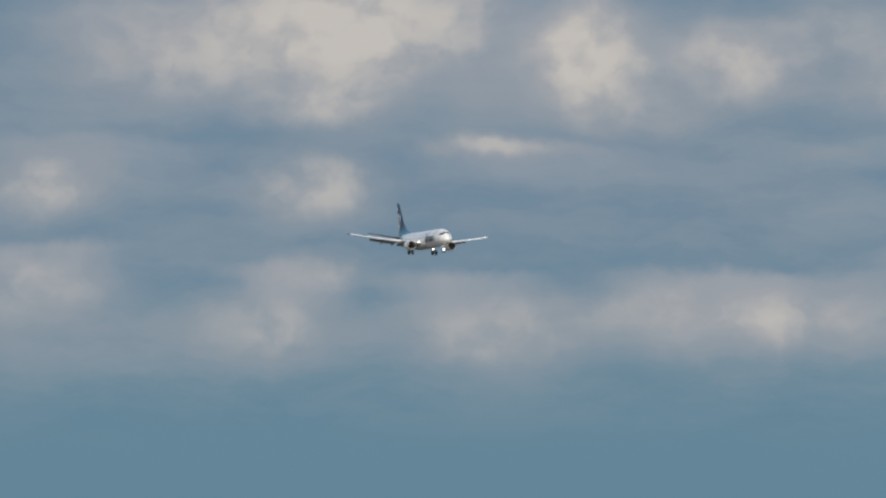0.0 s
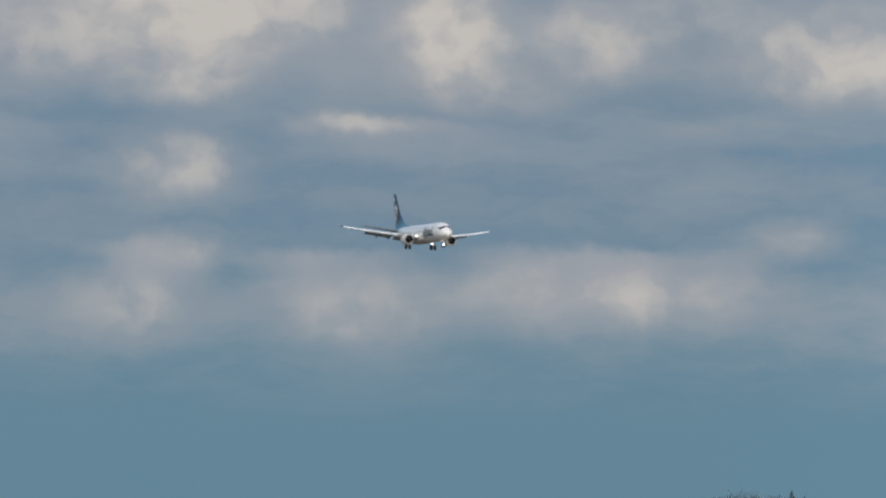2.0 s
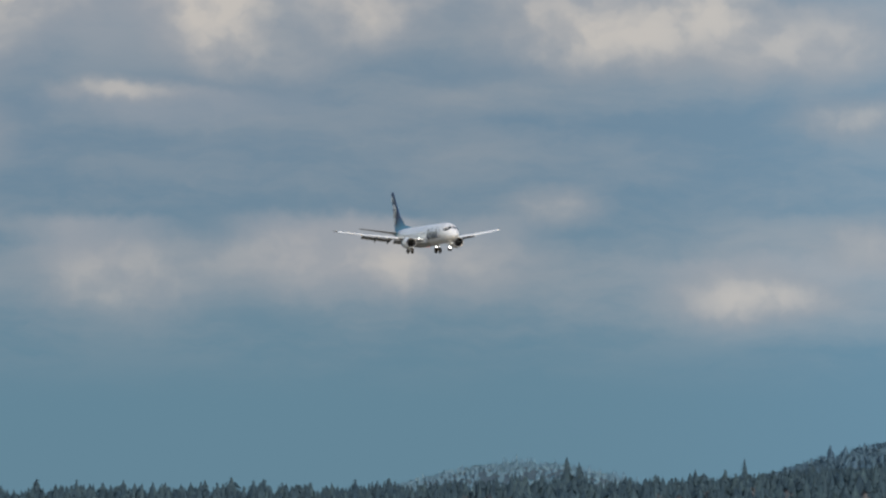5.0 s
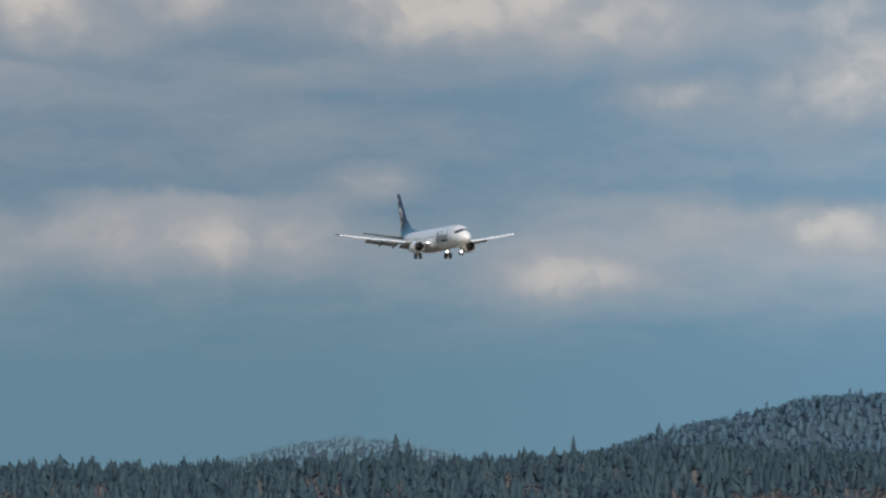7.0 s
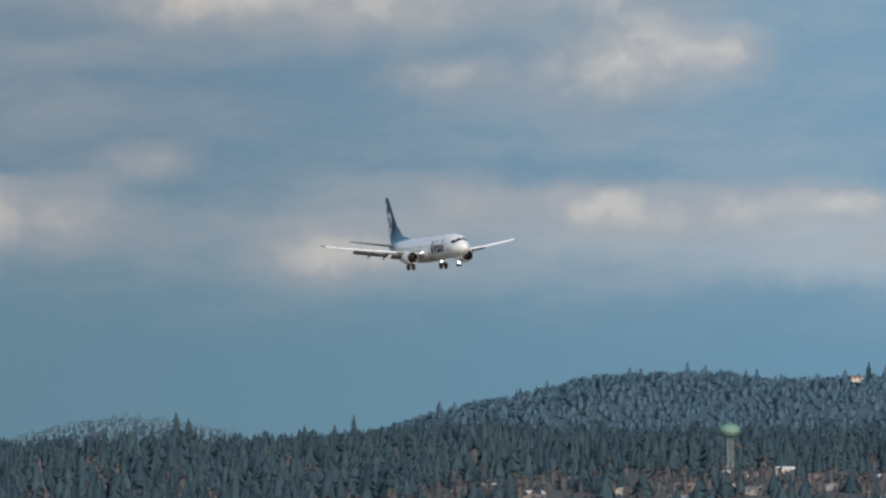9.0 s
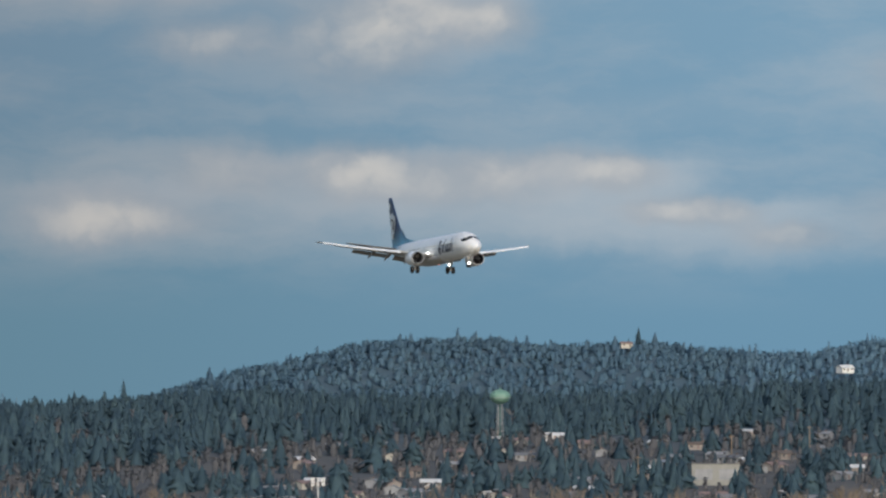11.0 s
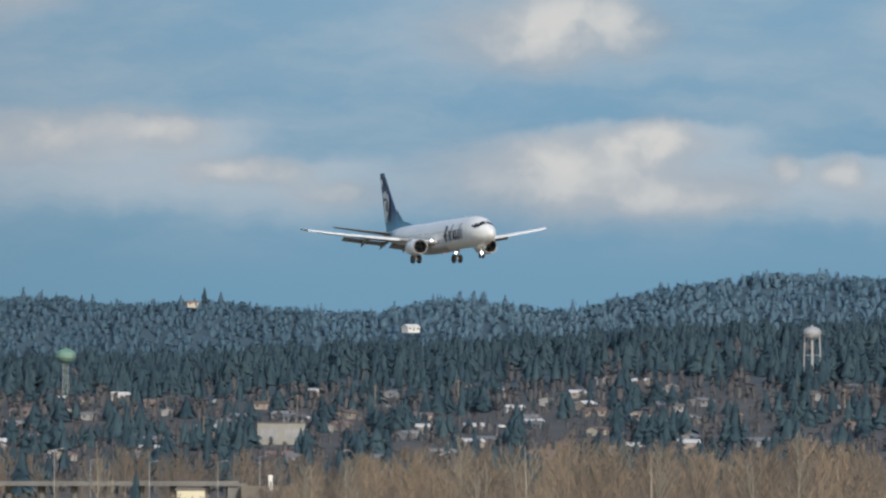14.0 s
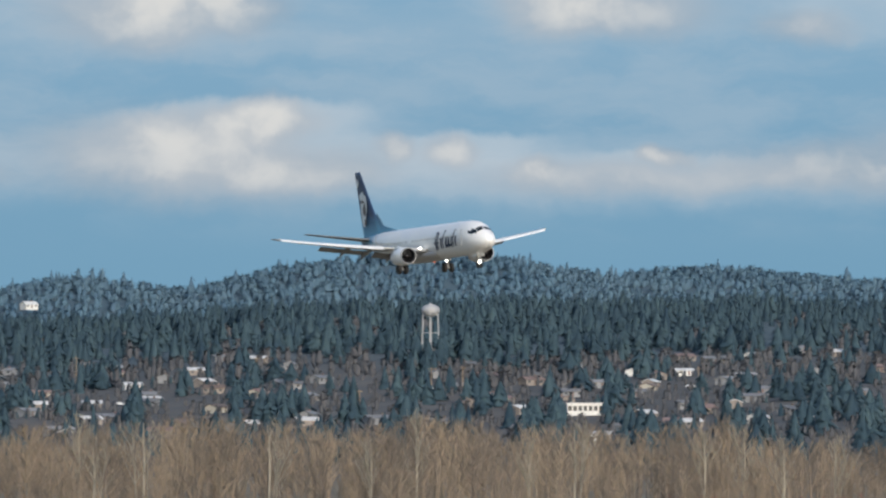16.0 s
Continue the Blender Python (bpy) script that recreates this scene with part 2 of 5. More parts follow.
# ---------------------------------------------------------------- cloud bank
def build_clouds():
    """A far curved sheet of cloud that drifts slowly; it thins out to open sky at its edges."""
    R, A0, A1, Z0, Z1 = 4900.0, -0.42, 0.42, -60.0, 1150.0
    verts, faces = [], []
    na, nz = 64, 24
    for i in range(nz + 1):
        for j in range(na + 1):
            a = A0 + (A1 - A0) * j / na
            verts.append((R * math.sin(a), R * math.cos(a), EYE + Z0 + (Z1 - Z0) * i / nz))
    for i in range(nz):
        for j in range(na):
            v = i * (na + 1) + j
            faces.append((v, v + 1, v + na + 2, v + na + 1))
    m = bpy.data.materials.new("cloud_bank")
    m.use_nodes = True
    m.cycles.emission_sampling = "NONE"
    nt = m.node_tree
    n, k = nt.nodes, nt.links
    n.clear()

    def put(node, link, value):
        if isinstance(value, (int, float)):
            link.default_value = value
        elif isinstance(value, (tuple, list)):
            link.default_value = value
        else:
            k.new(value, link)

    def calc(op, a, b=0.0, c=0.0, clamp=False):
        x = n.new("ShaderNodeMath")
        x.operation, x.use_clamp = op, clamp
        for i, v in enumerate((a, b, c)):
            put(x, x.inputs[i], v)
        return x.outputs[0]

    def vec(op, a, b=(0, 0, 0), c=(0, 0, 0)):
        x = n.new("ShaderNodeVectorMath")
        x.operation = op
        for i, v in enumerate((a, b, c)):
            put(x, x.inputs[i], v)
        return x.outputs["Value" if op == "LENGTH" else "Vector"]

    def span(v, a, b, c=0.0, d=1.0, kind="SMOOTHSTEP"):
        x = n.new("ShaderNodeMapRange")
        x.interpolation_type = kind
        for i, w in enumerate((v, a, b, c, d)):
            put(x, x.inputs[i], w)
        return x.outputs[0]

    def fbm(v, scale, detail=6.0, rough=0.55, colour=False):
        x = n.new("ShaderNodeTexNoise")
        x.inputs["Scale"].default_value, x.inputs["Detail"].default_value, x.inputs["Roughness"].default_value = scale, detail, rough
        k.new(v, x.inputs["Vector"])
        return x.outputs["Color" if colour else 0]

    def mixc(f, a, b):
        x = n.new("ShaderNodeMix")
        x.data_type = "RGBA"
        put(x, x.inputs["Factor"], f)
        put(x, x.inputs["A"], a)
        put(x, x.inputs["B"], b)
        return x.outputs["Result"]

    co = n.new("ShaderNodeTexCoord")
    sep = n.new("ShaderNodeSeparateXYZ")
    k.new(co.outputs["Object"], sep.inputs[0])
    az = calc("MULTIPLY", calc("ARCTAN2", sep.outputs[0], sep.outputs[1]), 125.0)
    el = calc("MULTIPLY", calc("SUBTRACT", sep.outputs[2], EYE), 125.0 / R)
    com = n.new("ShaderNodeCombineXYZ")
    k.new(az, com.inputs[0])
    k.new(el, com.inputs[1])
    P = com.outputs[0]                       # bearing and height in hundreds of lens units
    wob = vec("MULTIPLY", vec("SUBTRACT", fbm(P, 0.85, 5, 0.55, True), (0.5, 0.5, 0.5)), (1.0, 0.55, 0))
    wob2 = vec("MULTIPLY", vec("SUBTRACT", fbm(P, 3.2, 3, 0.5, True), (0.5, 0.5, 0.5)), (0.16, 0.10, 0))
    Q = vec("ADD", vec("ADD", P, wob), wob2)
    heaps = {"soft": [], "lit": [], "bank": []}

    def cloud(x, y, rx, ry, s, kind="lit"):
        if kind == "lit":
            rx, ry = rx * 1.32, ry * 1.32
        else:
            y, rx, ry = y - 0.4 * ry, rx * 1.15, ry * 0.85
        d = vec("MULTIPLY_ADD", Q, (100 / rx, 100 / ry, 0), (-x / rx, -y / ry, 0))
        heaps[kind].append(span(vec("LENGTH", d), 1.55 if kind == "lit" else 1.8, 0.15, 0.0, s))

    def bank(x, y, rx, up, down, s):
        """A bank with a crisp head at height y that melts away downwards."""
        d = vec("MAXIMUM", vec("MULTIPLY_ADD", Q, (100 / rx, 100 / up, 0), (-x / rx, -y / up, 0)), vec("MULTIPLY_ADD", Q, (100 / rx, 100 / down, 0), (-x / rx, -y / down, 0)))
        heaps["bank"].append(span(vec("LENGTH", d), 1.25, 0.3, 0.0, s))

    for item in ((50, 596, 340, 24, 170, 0.45), (-1100, 615, 260, 28, 130, 0.5), (-450, 540, 240, 28, 110, 0.45), (400, 585, 210, 20, 140, 0.75), (620, 512, 220, 18, 90, 0.42),
                 (1140, 560, 170, 24, 140, 0.7), (1110, 795, 170, 45, 110, 0.7), (1290, 575, 240, 22, 130, 0.75), (1640, 522, 230, 20, 85, 0.65), (2010, 485, 260, 18, 70, 0.55),
                 (-2380, 675, 150, 24, 130, 0.55), (-1960, 640, 120, 24, 110, 0.5), (-1640, 620, 140, 24, 110, 0.5), (-1230, 625, 190, 28, 120, 0.5), (-2080, 1090, 330, 60, 190, 0.55),
                 (-1440, 1080, 130, 50, 180, 0.6), (-1160, 1060, 150, 35, 120, 0.55), (-700, 1040, 260, 50, 130, 0.5), (-350, 985, 250, 40, 110, 0.5), (150, 880, 170, 35, 120, 0.6),
                 (-1500, 850, 260, 22, 60, 0.4), (-1700, 1090, 520, 60, 200, 0.45), (-2300, 860, 260, 24, 70, 0.35), (1850, 780, 220, 40, 80, 0.6), (2330, 760, 180, 40, 70, 0.5)):
        bank(*item)

    cloud(-2160, 1050, 210, 85, 0.5)
    cloud(-1960, 1050, 150, 80, 0.55)
    cloud(-1740, 1060, 80, 70, 0.5)
    cloud(-40, 572, 75, 40, 0.4)
    cloud(100, 562, 110, 28, 0.25)
    cloud(300, 592, 120, 22, 0.25)
    cloud(440, 572, 60, 24, 0.3)
    cloud(-2200, 980, 110, 50, 0.3)
    cloud(-1850, 1085, 130, 75, 1)
    cloud(-1890, 945, 105, 42, 0.8)
    cloud(-1430, 1030, 85, 80, 1)
    cloud(-1390, 985, 60, 40, 0.7)
    cloud(-1640, 1090, 60, 60, 0.6)
    cloud(-1165, 1010, 110, 62, 0.8)
    cloud(-985, 1080, 80, 45, 0.5)
    cloud(-1350, 920, 110, 50, 0.5)
    cloud(-2385, 790, 90, 45, 0.75)
    cloud(-1905, 790, 95, 55, 0.75)
    cloud(-1585, 862, 95, 16, 0.7)
    cloud(-1465, 825, 260, 34, .4, "soft")
    cloud(-2150, 800, 130, 35, .5, "soft")
    cloud(-965, 870, 170, 24, .6, "soft")
    cloud(-1040, 770, 170, 40, .5, "soft")
    cloud(-1985, 545, 110, 55, 0.6)
    cloud(-1595, 525, 130, 60, 0.6)
    cloud(-1265, 570, 170, 55, 0.55)
    cloud(-1105, 530, 38, 38, 0.42)
    cloud(-2405, 610, 130, 65, 0.55)
    cloud(-1905, 640, 80, 25, 0.6)
    cloud(-1685, 630, 100, 20, .5, "soft")
    cloud(-995, 560, 130, 50, 0.55)
    cloud(-1700, 560, 700, 65, .42, "soft")
    cloud(-2250, 560, 250, 75, .45, "soft")
    cloud(-800, 990, 140, 75, 0.7)
    cloud(-555, 1010, 110.5, 59.5, 0.798)
    cloud(-585, 930, 90, 50, 0.732, "soft")
    cloud(-905, 850, 220, 24, .5, "soft")
    cloud(-505, 505, 93.5, 42.5, 0.55)
    cloud(-720, 550, 200, 60, .6, "soft")
    cloud(-825, 650, 65, 28, 0.55)
    cloud(-722, 950, 110, 45, 0.7)
    cloud(-382, 945, 187, 55.25, 0.64)
    cloud(18, 950, 130, 50, 0.6)
    cloud(-292, 808, 93.5, 30.6, 0.6)
    cloud(-32, 815, 120, 65, 0.6)
    cloud(45, 850, 55, 70, 0.5)
    cloud(180, 845, 85, 34, 0.75)
    cloud(-430, 492, 119, 28.9, 0.5)
    cloud(-250, 585, 93.5, 38.25, 0.48)
    cloud(-15, 580, 76.5, 35.7, 0.6)
    cloud(140, 565, 93.5, 35.7, 0.42)
    cloud(270, 570, 110.5, 35.7, 0.35)
    cloud(435, 580, 51, 22.1, 0.5)
    cloud(520, 512, 59.5, 20.4, 0.6)
    cloud(620, 503, 59.5, 20.4, 0.56)
    cloud(735, 460, 76.5, 20.4, 0.52)
    cloud(-350, 590, 300, 60, 0.549, "soft")
    cloud(200, 520, 380, 70, 0.45, "soft")
    cloud(600, 500, 200, 50, 0.4, "soft")
    cloud(300, 700, 500, 40, 0.305, "soft")
    cloud(1070, 750, 110.5, 52.7, 0.798)
    cloud(1180, 785, 76.5, 34, 0.68)
    cloud(900, 770, 120, 50, 0.61, "soft")
    cloud(1250, 750, 76.5, 34, 0.6)
    cloud(1820, 765, 85, 46.75, 0.756)
    cloud(1500, 725, 400, 45, 0.488, "soft")
    cloud(1300, 552, 68, 32.3, 0.84)
    cloud(1160, 532, 97.75, 32.3, 0.6)
    cloud(1340, 474, 136, 28.9, 0.6)
    cloud(1522, 514, 27.2, 20.4, 0.68)
    cloud(1630, 503, 40.8, 23.8, 0.68)
    cloud(1780, 468, 40.8, 20.4, 0.64)
    cloud(1500, 480, 300, 40, 0.671, "soft")
    cloud(2008, 492, 30.6, 11.9, 0.84)
    cloud(1908, 450, 178.5, 25.5, 0.52)
    cloud(2228, 470, 136, 28.9, 0.52)
    cloud(1950, 745, 102, 34, 0.64)
    cloud(2250, 722, 68, 22.1, 0.56)
    cloud(2420, 480, 102, 42.5, 0.56)
    cloud(1000, 500, 200, 50, 0.488, "soft")
    cloud(-2400, 950, 180, 70, .35, "soft")
    cloud(-1600, 1000, 120, 90, .3, "soft")
    cloud(-200, 590, 250, 65, 0.65, "soft")
    cloud(100, 575, 250, 65, 0.6, "soft")
    cloud(350, 560, 220, 70, 0.854, "soft")
    cloud(560, 510, 180, 60, 0.55, "soft")
    cloud(760, 460, 180, 42, 0.5, "soft")
    cloud(1100, 520, 250, 60, 0.671, "soft")
    cloud(1350, 500, 260, 65, 0.732, "soft")
    cloud(1650, 490, 250, 52, 0.732, "soft")
    cloud(1950, 455, 280, 42, 0.732, "soft")
    cloud(2250, 465, 250, 42, 0.732, "soft")
    cloud(-1200, 550, 330, 75, .5, "soft")
    cloud(-420, 500, 220, 55, 0.732, "soft")
    cloud(-900, 960, 380, 55, .5, "soft")
    cloud(-300, 930, 330, 55, 0.61, "soft")
    cloud(1080, 510, 150, 50, .5)
    cloud(1200, 450, 200, 38, .45)
    cloud(0, 540, 330, 60, 0.61, "soft")
    cloud(380, 600, 230, 40, 0.61, "soft")
    cloud(-380, 600, 200, 40, 0.61, "soft")
    cloud(1900, 500, 200, 50, 0.427, "soft")
    def pile(items):
        v = items[0]
        for w in items[1:]:
            v = calc("SUBTRACT", calc("ADD", v, w), calc("MULTIPLY", v, w))
        return v

    lit, soft, banks = pile(heaps["lit"]), pile(heaps["soft"]), pile(heaps["bank"])
    streak = fbm(vec("MULTIPLY", Q, (0.30, 1.0, 1)), 0.9, 6, 0.6)
    fine = fbm(vec("MULTIPLY", Q, (0.8, 1.0, 1)), 1.3, 3.5, 0.5)
    veil = calc("MULTIPLY", span(streak, 0.36, 0.68), span(el, 3.0, 4.8))
    body = calc("MULTIPLY", lit, span(fine, 0.25, 0.65, 0.68, 1.0))
    fog = calc("MULTIPLY", banks, span(fine, 0.25, 0.65, 0.75, 1.0))
    grey = calc("MULTIPLY", soft, span(streak, 0.25, 0.62, 0.55, 1.0))
    right = span(az, -11.0, 9.0)
    low = mixc(right, srgb(99, 133, 151), srgb(108, 148, 174))
    high = mixc(right, srgb(109, 134, 154), srgb(122, 158, 183))
    base = mixc(span(el, 2.4, 8.5), low, high)
    cover = mixc(right, srgb(150, 157, 164), srgb(166, 179, 190))
    base = mixc(calc("MULTIPLY", veil, 0.36), base, cover)
    base = mixc(calc("MULTIPLY", grey, 0.7), base, cover)
    base = mixc(fog, base, mixc(right, srgb(164, 166, 172), srgb(176, 187, 196)))
    warm = mixc(span(calc("ADD", body, calc("MULTIPLY", fine, 0.35)), 0.42, 1.08), srgb(160, 162, 167), mixc(right, srgb(199, 193, 186), srgb(206, 204, 200)))
    col = mixc(calc("MINIMUM", body, 0.88), base, warm)
    em = n.new("ShaderNodeEmission")
    k.new(col, em.inputs[0])
    edge = calc("MULTIPLY", span(calc("ABSOLUTE", az), 50.0, 30.0), span(el, 28.0, 15.0))
    tr = n.new("ShaderNodeBsdfTransparent")
    mx = n.new("ShaderNodeMixShader")
    k.new(edge, mx.inputs[0])
    k.new(tr.outputs[0], mx.inputs[1])
    k.new(em.outputs[0], mx.inputs[2])
    out = n.new("ShaderNodeOutputMaterial")
    k.new(mx.outputs[0], out.inputs[0])
    ob = mesh_object("backdrop", verts, faces, m, smooth=True)
    ob.visible_shadow = True
    return tagged(ob, "far bank of grey and cream cumulus clouds before blue sky", "clouds", kind="structure")


cloud_bank = build_clouds()


# ---------------------------------------------------------------- the airliner
CABIN = material("cabin_glass_grey", (0.30, 0.31, 0.33), (0.45, 0.46, 0.48), 1.0, 0.3)
NOSE = -22.0        # the thing's origin lies 22 m behind the nose; the nose points to -y, starboard to -x


def livery():
    """White paint that turns blue towards the tail, as on the real skin."""
    m = material("fuselage_paint", (0.74, 0.75, 0.77), (0.83, 0.83, 0.82), 0.25, 0.34, fine=12, gloss=0.35)
    n, k = m.node_tree.nodes, m.node_tree.links
    p = n["Principled BSDF"]
    src = p.inputs["Base Color"].links[0].from_socket
    co, sep = n.new("ShaderNodeTexCoord"), n.new("ShaderNodeSeparateXYZ")
    k.new(co.outputs["Object"], sep.inputs[0])
    slope = n.new("ShaderNodeMath")
    slope.operation = "MULTIPLY_ADD"
    slope.inputs[1].default_value = -0.9
    k.new(sep.outputs[2], slope.inputs[0])
    k.new(sep.outputs[1], slope.inputs[2])
    r = n.new("ShaderNodeMapRange")
    r.inputs["From Min"].default_value, r.inputs["From Max"].default_value = 9.0, 12.0
    k.new(slope.outputs[0], r.inputs[0])
    deep = n.new("ShaderNodeMapRange")
    deep.inputs["From Min"].default_value, deep.inputs["From Max"].default_value = 12.0, 17.0
    k.new(slope.outputs[0], deep.inputs[0])
    blue = n.new("ShaderNodeMix")
    blue.data_type = "RGBA"
    blue.inputs["A"].default_value, blue.inputs["B"].default_value = (0.10, 0.28, 0.42, 1), (0.012, 0.03, 0.09, 1)
    k.new(deep.outputs[0], blue.inputs["Factor"])
    mix = n.new("ShaderNodeMix")
    mix.data_type = "RGBA"
    k.new(r.outputs[0], mix.inputs["Factor"])
    k.new(src, mix.inputs["A"])
    k.new(blue.outputs["Result"], mix.inputs["B"])
    k.new(mix.outputs["Result"], p.inputs["Base Color"])
    return m


def fin_paint():
    m = material("tail_paint", (0.018, 0.040, 0.105), (0.028, 0.064, 0.15), 0.4, 0.45, gloss=0.2)
    n, k = m.node_tree.nodes, m.node_tree.links
    p = n["Principled BSDF"]
    src = p.inputs["Base Color"].links[0].from_socket
    co, sep, r = n.new("ShaderNodeTexCoord"), n.new("ShaderNodeSeparateXYZ"), n.new("ShaderNodeMapRange")
    k.new(co.outputs["Object"], sep.inputs[0])
    r.inputs["From Min"].default_value, r.inputs["From Max"].default_value = 4.4, 1.8
    k.new(sep.outputs[2], r.inputs[0])
    mix = n.new("ShaderNodeMix")
    mix.data_type = "RGBA"
    mix.inputs["B"].default_value = (0.10, 0.32, 0.50, 1)
    k.new(r.outputs[0], mix.inputs["Factor"])
    k.new(src, mix.inputs["A"])
    k.new(mix.outputs["Result"], p.inputs["Base Color"])
    return m


# station behind the nose, half width, half height, height of the centre
HULL_S = [0.0, 0.12, 0.4, 0.9, 1.6, 2.4, 3.2, 4.2, 5.6, 7.5, 26.5, 29.0, 31.5, 34.0, 36.5, 38.5, 40.0, 40.7]
HULL_W = [0.03, 0.30, 0.58, 0.90, 1.22, 1.48, 1.66, 1.79, 1.87, 1.88, 1.88, 1.80, 1.60, 1.30, 0.95, 0.62, 0.34, 0.16]
HULL_H = [0.03, 0.28, 0.55, 0.86, 1.18, 1.48, 1.74, 1.92, 2.00, 2.00, 2.00, 1.90, 1.66, 1.34, 0.98, 0.68, 0.42, 0.22]
HULL_C = [-0.55, -0.55, -0.54, -0.50, -0.42, -0.30, -0.18, -0.06, 0.0, 0.0, 0.0, 0.10, 0.32, 0.58, 0.86, 1.08, 1.22, 1.30]


def hull(s):
    w, h, c = [float(np.interp(s, HULL_S, q)) for q in (HULL_W, HULL_H, HULL_C)]
    return w, h, c - 0.018 * max(0.0, 33 - s)      # sheared nose-down to fit the outline in the camera's view


def aerofoil(le, te, x, z, thick, droop=0.0, n=7):
    """A closed section from leading to trailing edge (stations behind the nose)."""
    up, lo = [], []
    for i in range(n + 1):
        t = (1 - math.cos(math.pi * i / n)) / 2
        h = thick * (1.48 * math.sqrt(t) - 0.63 * t - 1.76 * t * t + 1.42 * t ** 3 - 0.51 * t ** 4) * 2.4
        y = NOSE + le + (te - le) * t
        up.append((x, y, z + h * 0.55 - droop * t))
        lo.append((x, y, z - h * 0.45 - droop * t))
    return up + lo[-2:0:-1]


def build_airliner():
    root = thing("airliner", "white twin-engine jet airliner with dark blue tail, wheels down, landing", "airliner")
    # fuselage
    loops = []
    for s in sorted(set(HULL_S + [0.25, 2.0, 2.8, 12, 16, 20, 24])):
        w, h, c = hull(s)
        loops.append([(w * math.cos(2 * math.pi * j / 32), NOSE + s, c + h * math.sin(2 * math.pi * j / 32)) for j in range(32)])
    v, f = rings(loops)
    body = mesh_object("fuselage", v, [q[::-1] for q in f], livery(), root, smooth=True)
    # belly fairing under the wing
    loops = []
    for s, w, h in ((12.6, 0.5, 0.2), (13.6, 1.4, 0.5), (15.5, 1.95, 0.75), (20, 2.05, 0.8), (23.5, 1.9, 0.7), (25.6, 1.2, 0.4), (26.6, 0.4, 0.15)):
        loops.append([(w * math.cos(2 * math.pi * j / 20), NOSE + s, -1.68 + h * math.sin(2 * math.pi * j / 20)) for j in range(20)])
    v, f = rings(loops)
    mesh_object("wing_root_fairing", v, [q[::-1] for q in f], GREYPAINT, root, "pale grey belly fairing", True)
    # cockpit glazing: panes wrapped round the nose
    def pane(s0, s1, t0, t1, name="cockpit_window"):
        vv, ff = [], []
        for i in range(4):
            for j in range(4):
                s, t = s0 + (s1 - s0) * i / 3, t0 + (t1 - t0) * j / 3
                w, h, c = hull(s)
                q = radians(t)
                vv.append(((w + 0.025) * math.cos(q), NOSE + s, c + (h + 0.025) * math.sin(q)))
        for i in range(3):
            for j in range(3):
                a = i * 4 + j
                ff.append((a, a + 1, a + 5, a + 4))
        mesh_object(name, vv, ff, GLASS_DARK, root, "dark cockpit pane")
    for side in (0, 1):
        for s0, s1, t0, t1 in ((1.62, 2.35, 52, 87), (1.75, 2.75, 33, 50), (2.2, 3.2, 23, 34)):
            a, b = (t0, t1) if side else (180 - t1, 180 - t0)
            pane(s0, s1, a, b)
    # cabin windows and doors on both sides
    for sd in (-1, 1):
        bm = bmesh.new()
        for i in range(52):
            s = 6.6 + i * 0.508
            if 26 < i < 29:
                continue
            w, h, c = hull(s)
            x = sd * (w * math.cos(math.asin(0.28 / h)) + 0.004)
            box(bm, x - 0.015, x + 0.015, NOSE + s - 0.09, NOSE + s + 0.09, c + 0.18, c + 0.44)
        tagged(part("cabin_windows", bm, CABIN, body, "row of small grey cabin windows"), kind="stuff")
        for s in (4.9, 33.0):
            bm = bmesh.new()
            w, h, c = hull(s)
            for y0, y1, z0, z1 in ((-0.45, -0.41, -0.9, 0.95), (0.41, 0.45, -0.9, 0.95), (-0.45, 0.45, 0.93, 0.97), (-0.45, 0.45, -0.92, -0.88)):
                x = sd * w * math.cos(math.asin(max(-1, min(1, (z0 + z1) / 2 / h))))
                box(bm, x - 0.02, x + 0.02, NOSE + s + y0, NOSE + s + y1, c + z0, c + z1)
            part("door_outline", bm, STEEL, body, "thin grey door seam")
    # lettering of the name: plain slanted bars
    for sd in (-1, 1):
        bars = ((6.0, -0.75, 0.35, 0.30), (6.75, -0.75, 1.15, 0.22), (7.25, -0.75, 0.35, 0.26), (8.1, -0.75, 0.35, 0.42), (8.95, -0.75, 0.35, 0.42), (9.9, -0.75, 1.2, 0.24), (10.5, -0.75, 0.35, 0.36), (11.6, -0.75, 1.0, 0.26), (12.15, -0.85, 1.15, 0.34))
        for s, foot, top, w_ in bars:
            lean = 0.30
            vv = []
            for z in np.linspace(foot - 0.6, top - 0.5, 5):
                for e in (-w_ * 0.68, w_ * 0.68):
                    y = NOSE + s + e - lean * z
                    hw, hh, hc = hull(y - NOSE)
                    vv.append((sd * ((hw + 0.02) * math.cos(math.asin(max(-1, min(1, (z - hc) / (hh + 0.02)))))), y, z))
            ff = [(2 * i, 2 * i + 1, 2 * i + 3, 2 * i + 2) for i in range(4)]
            mesh_object("name_bar", vv, ff, NAVY, root, "dark blue lettering bar")
        for s0, s1, z in ((7.3, 9.2, -1.2), (9.8, 11.0, -0.35), (11.3, 12.9, -0.75)):
            vv = []
            for s in np.linspace(s0, s1, 5):
                for dz in (0, 0.2):
                    hw, hh, hc = hull(s)
                    vv.append((sd * (hw + 0.022) * math.cos(math.asin((z + dz - hc) / (hh + 0.02))), NOSE + s, z + dz))
            mesh_object("name_bar", vv, [(2 * i, 2 * i + 1, 2 * i + 3, 2 * i + 2) for i in range(4)], NAVY, root, "dark blue lettering bar")
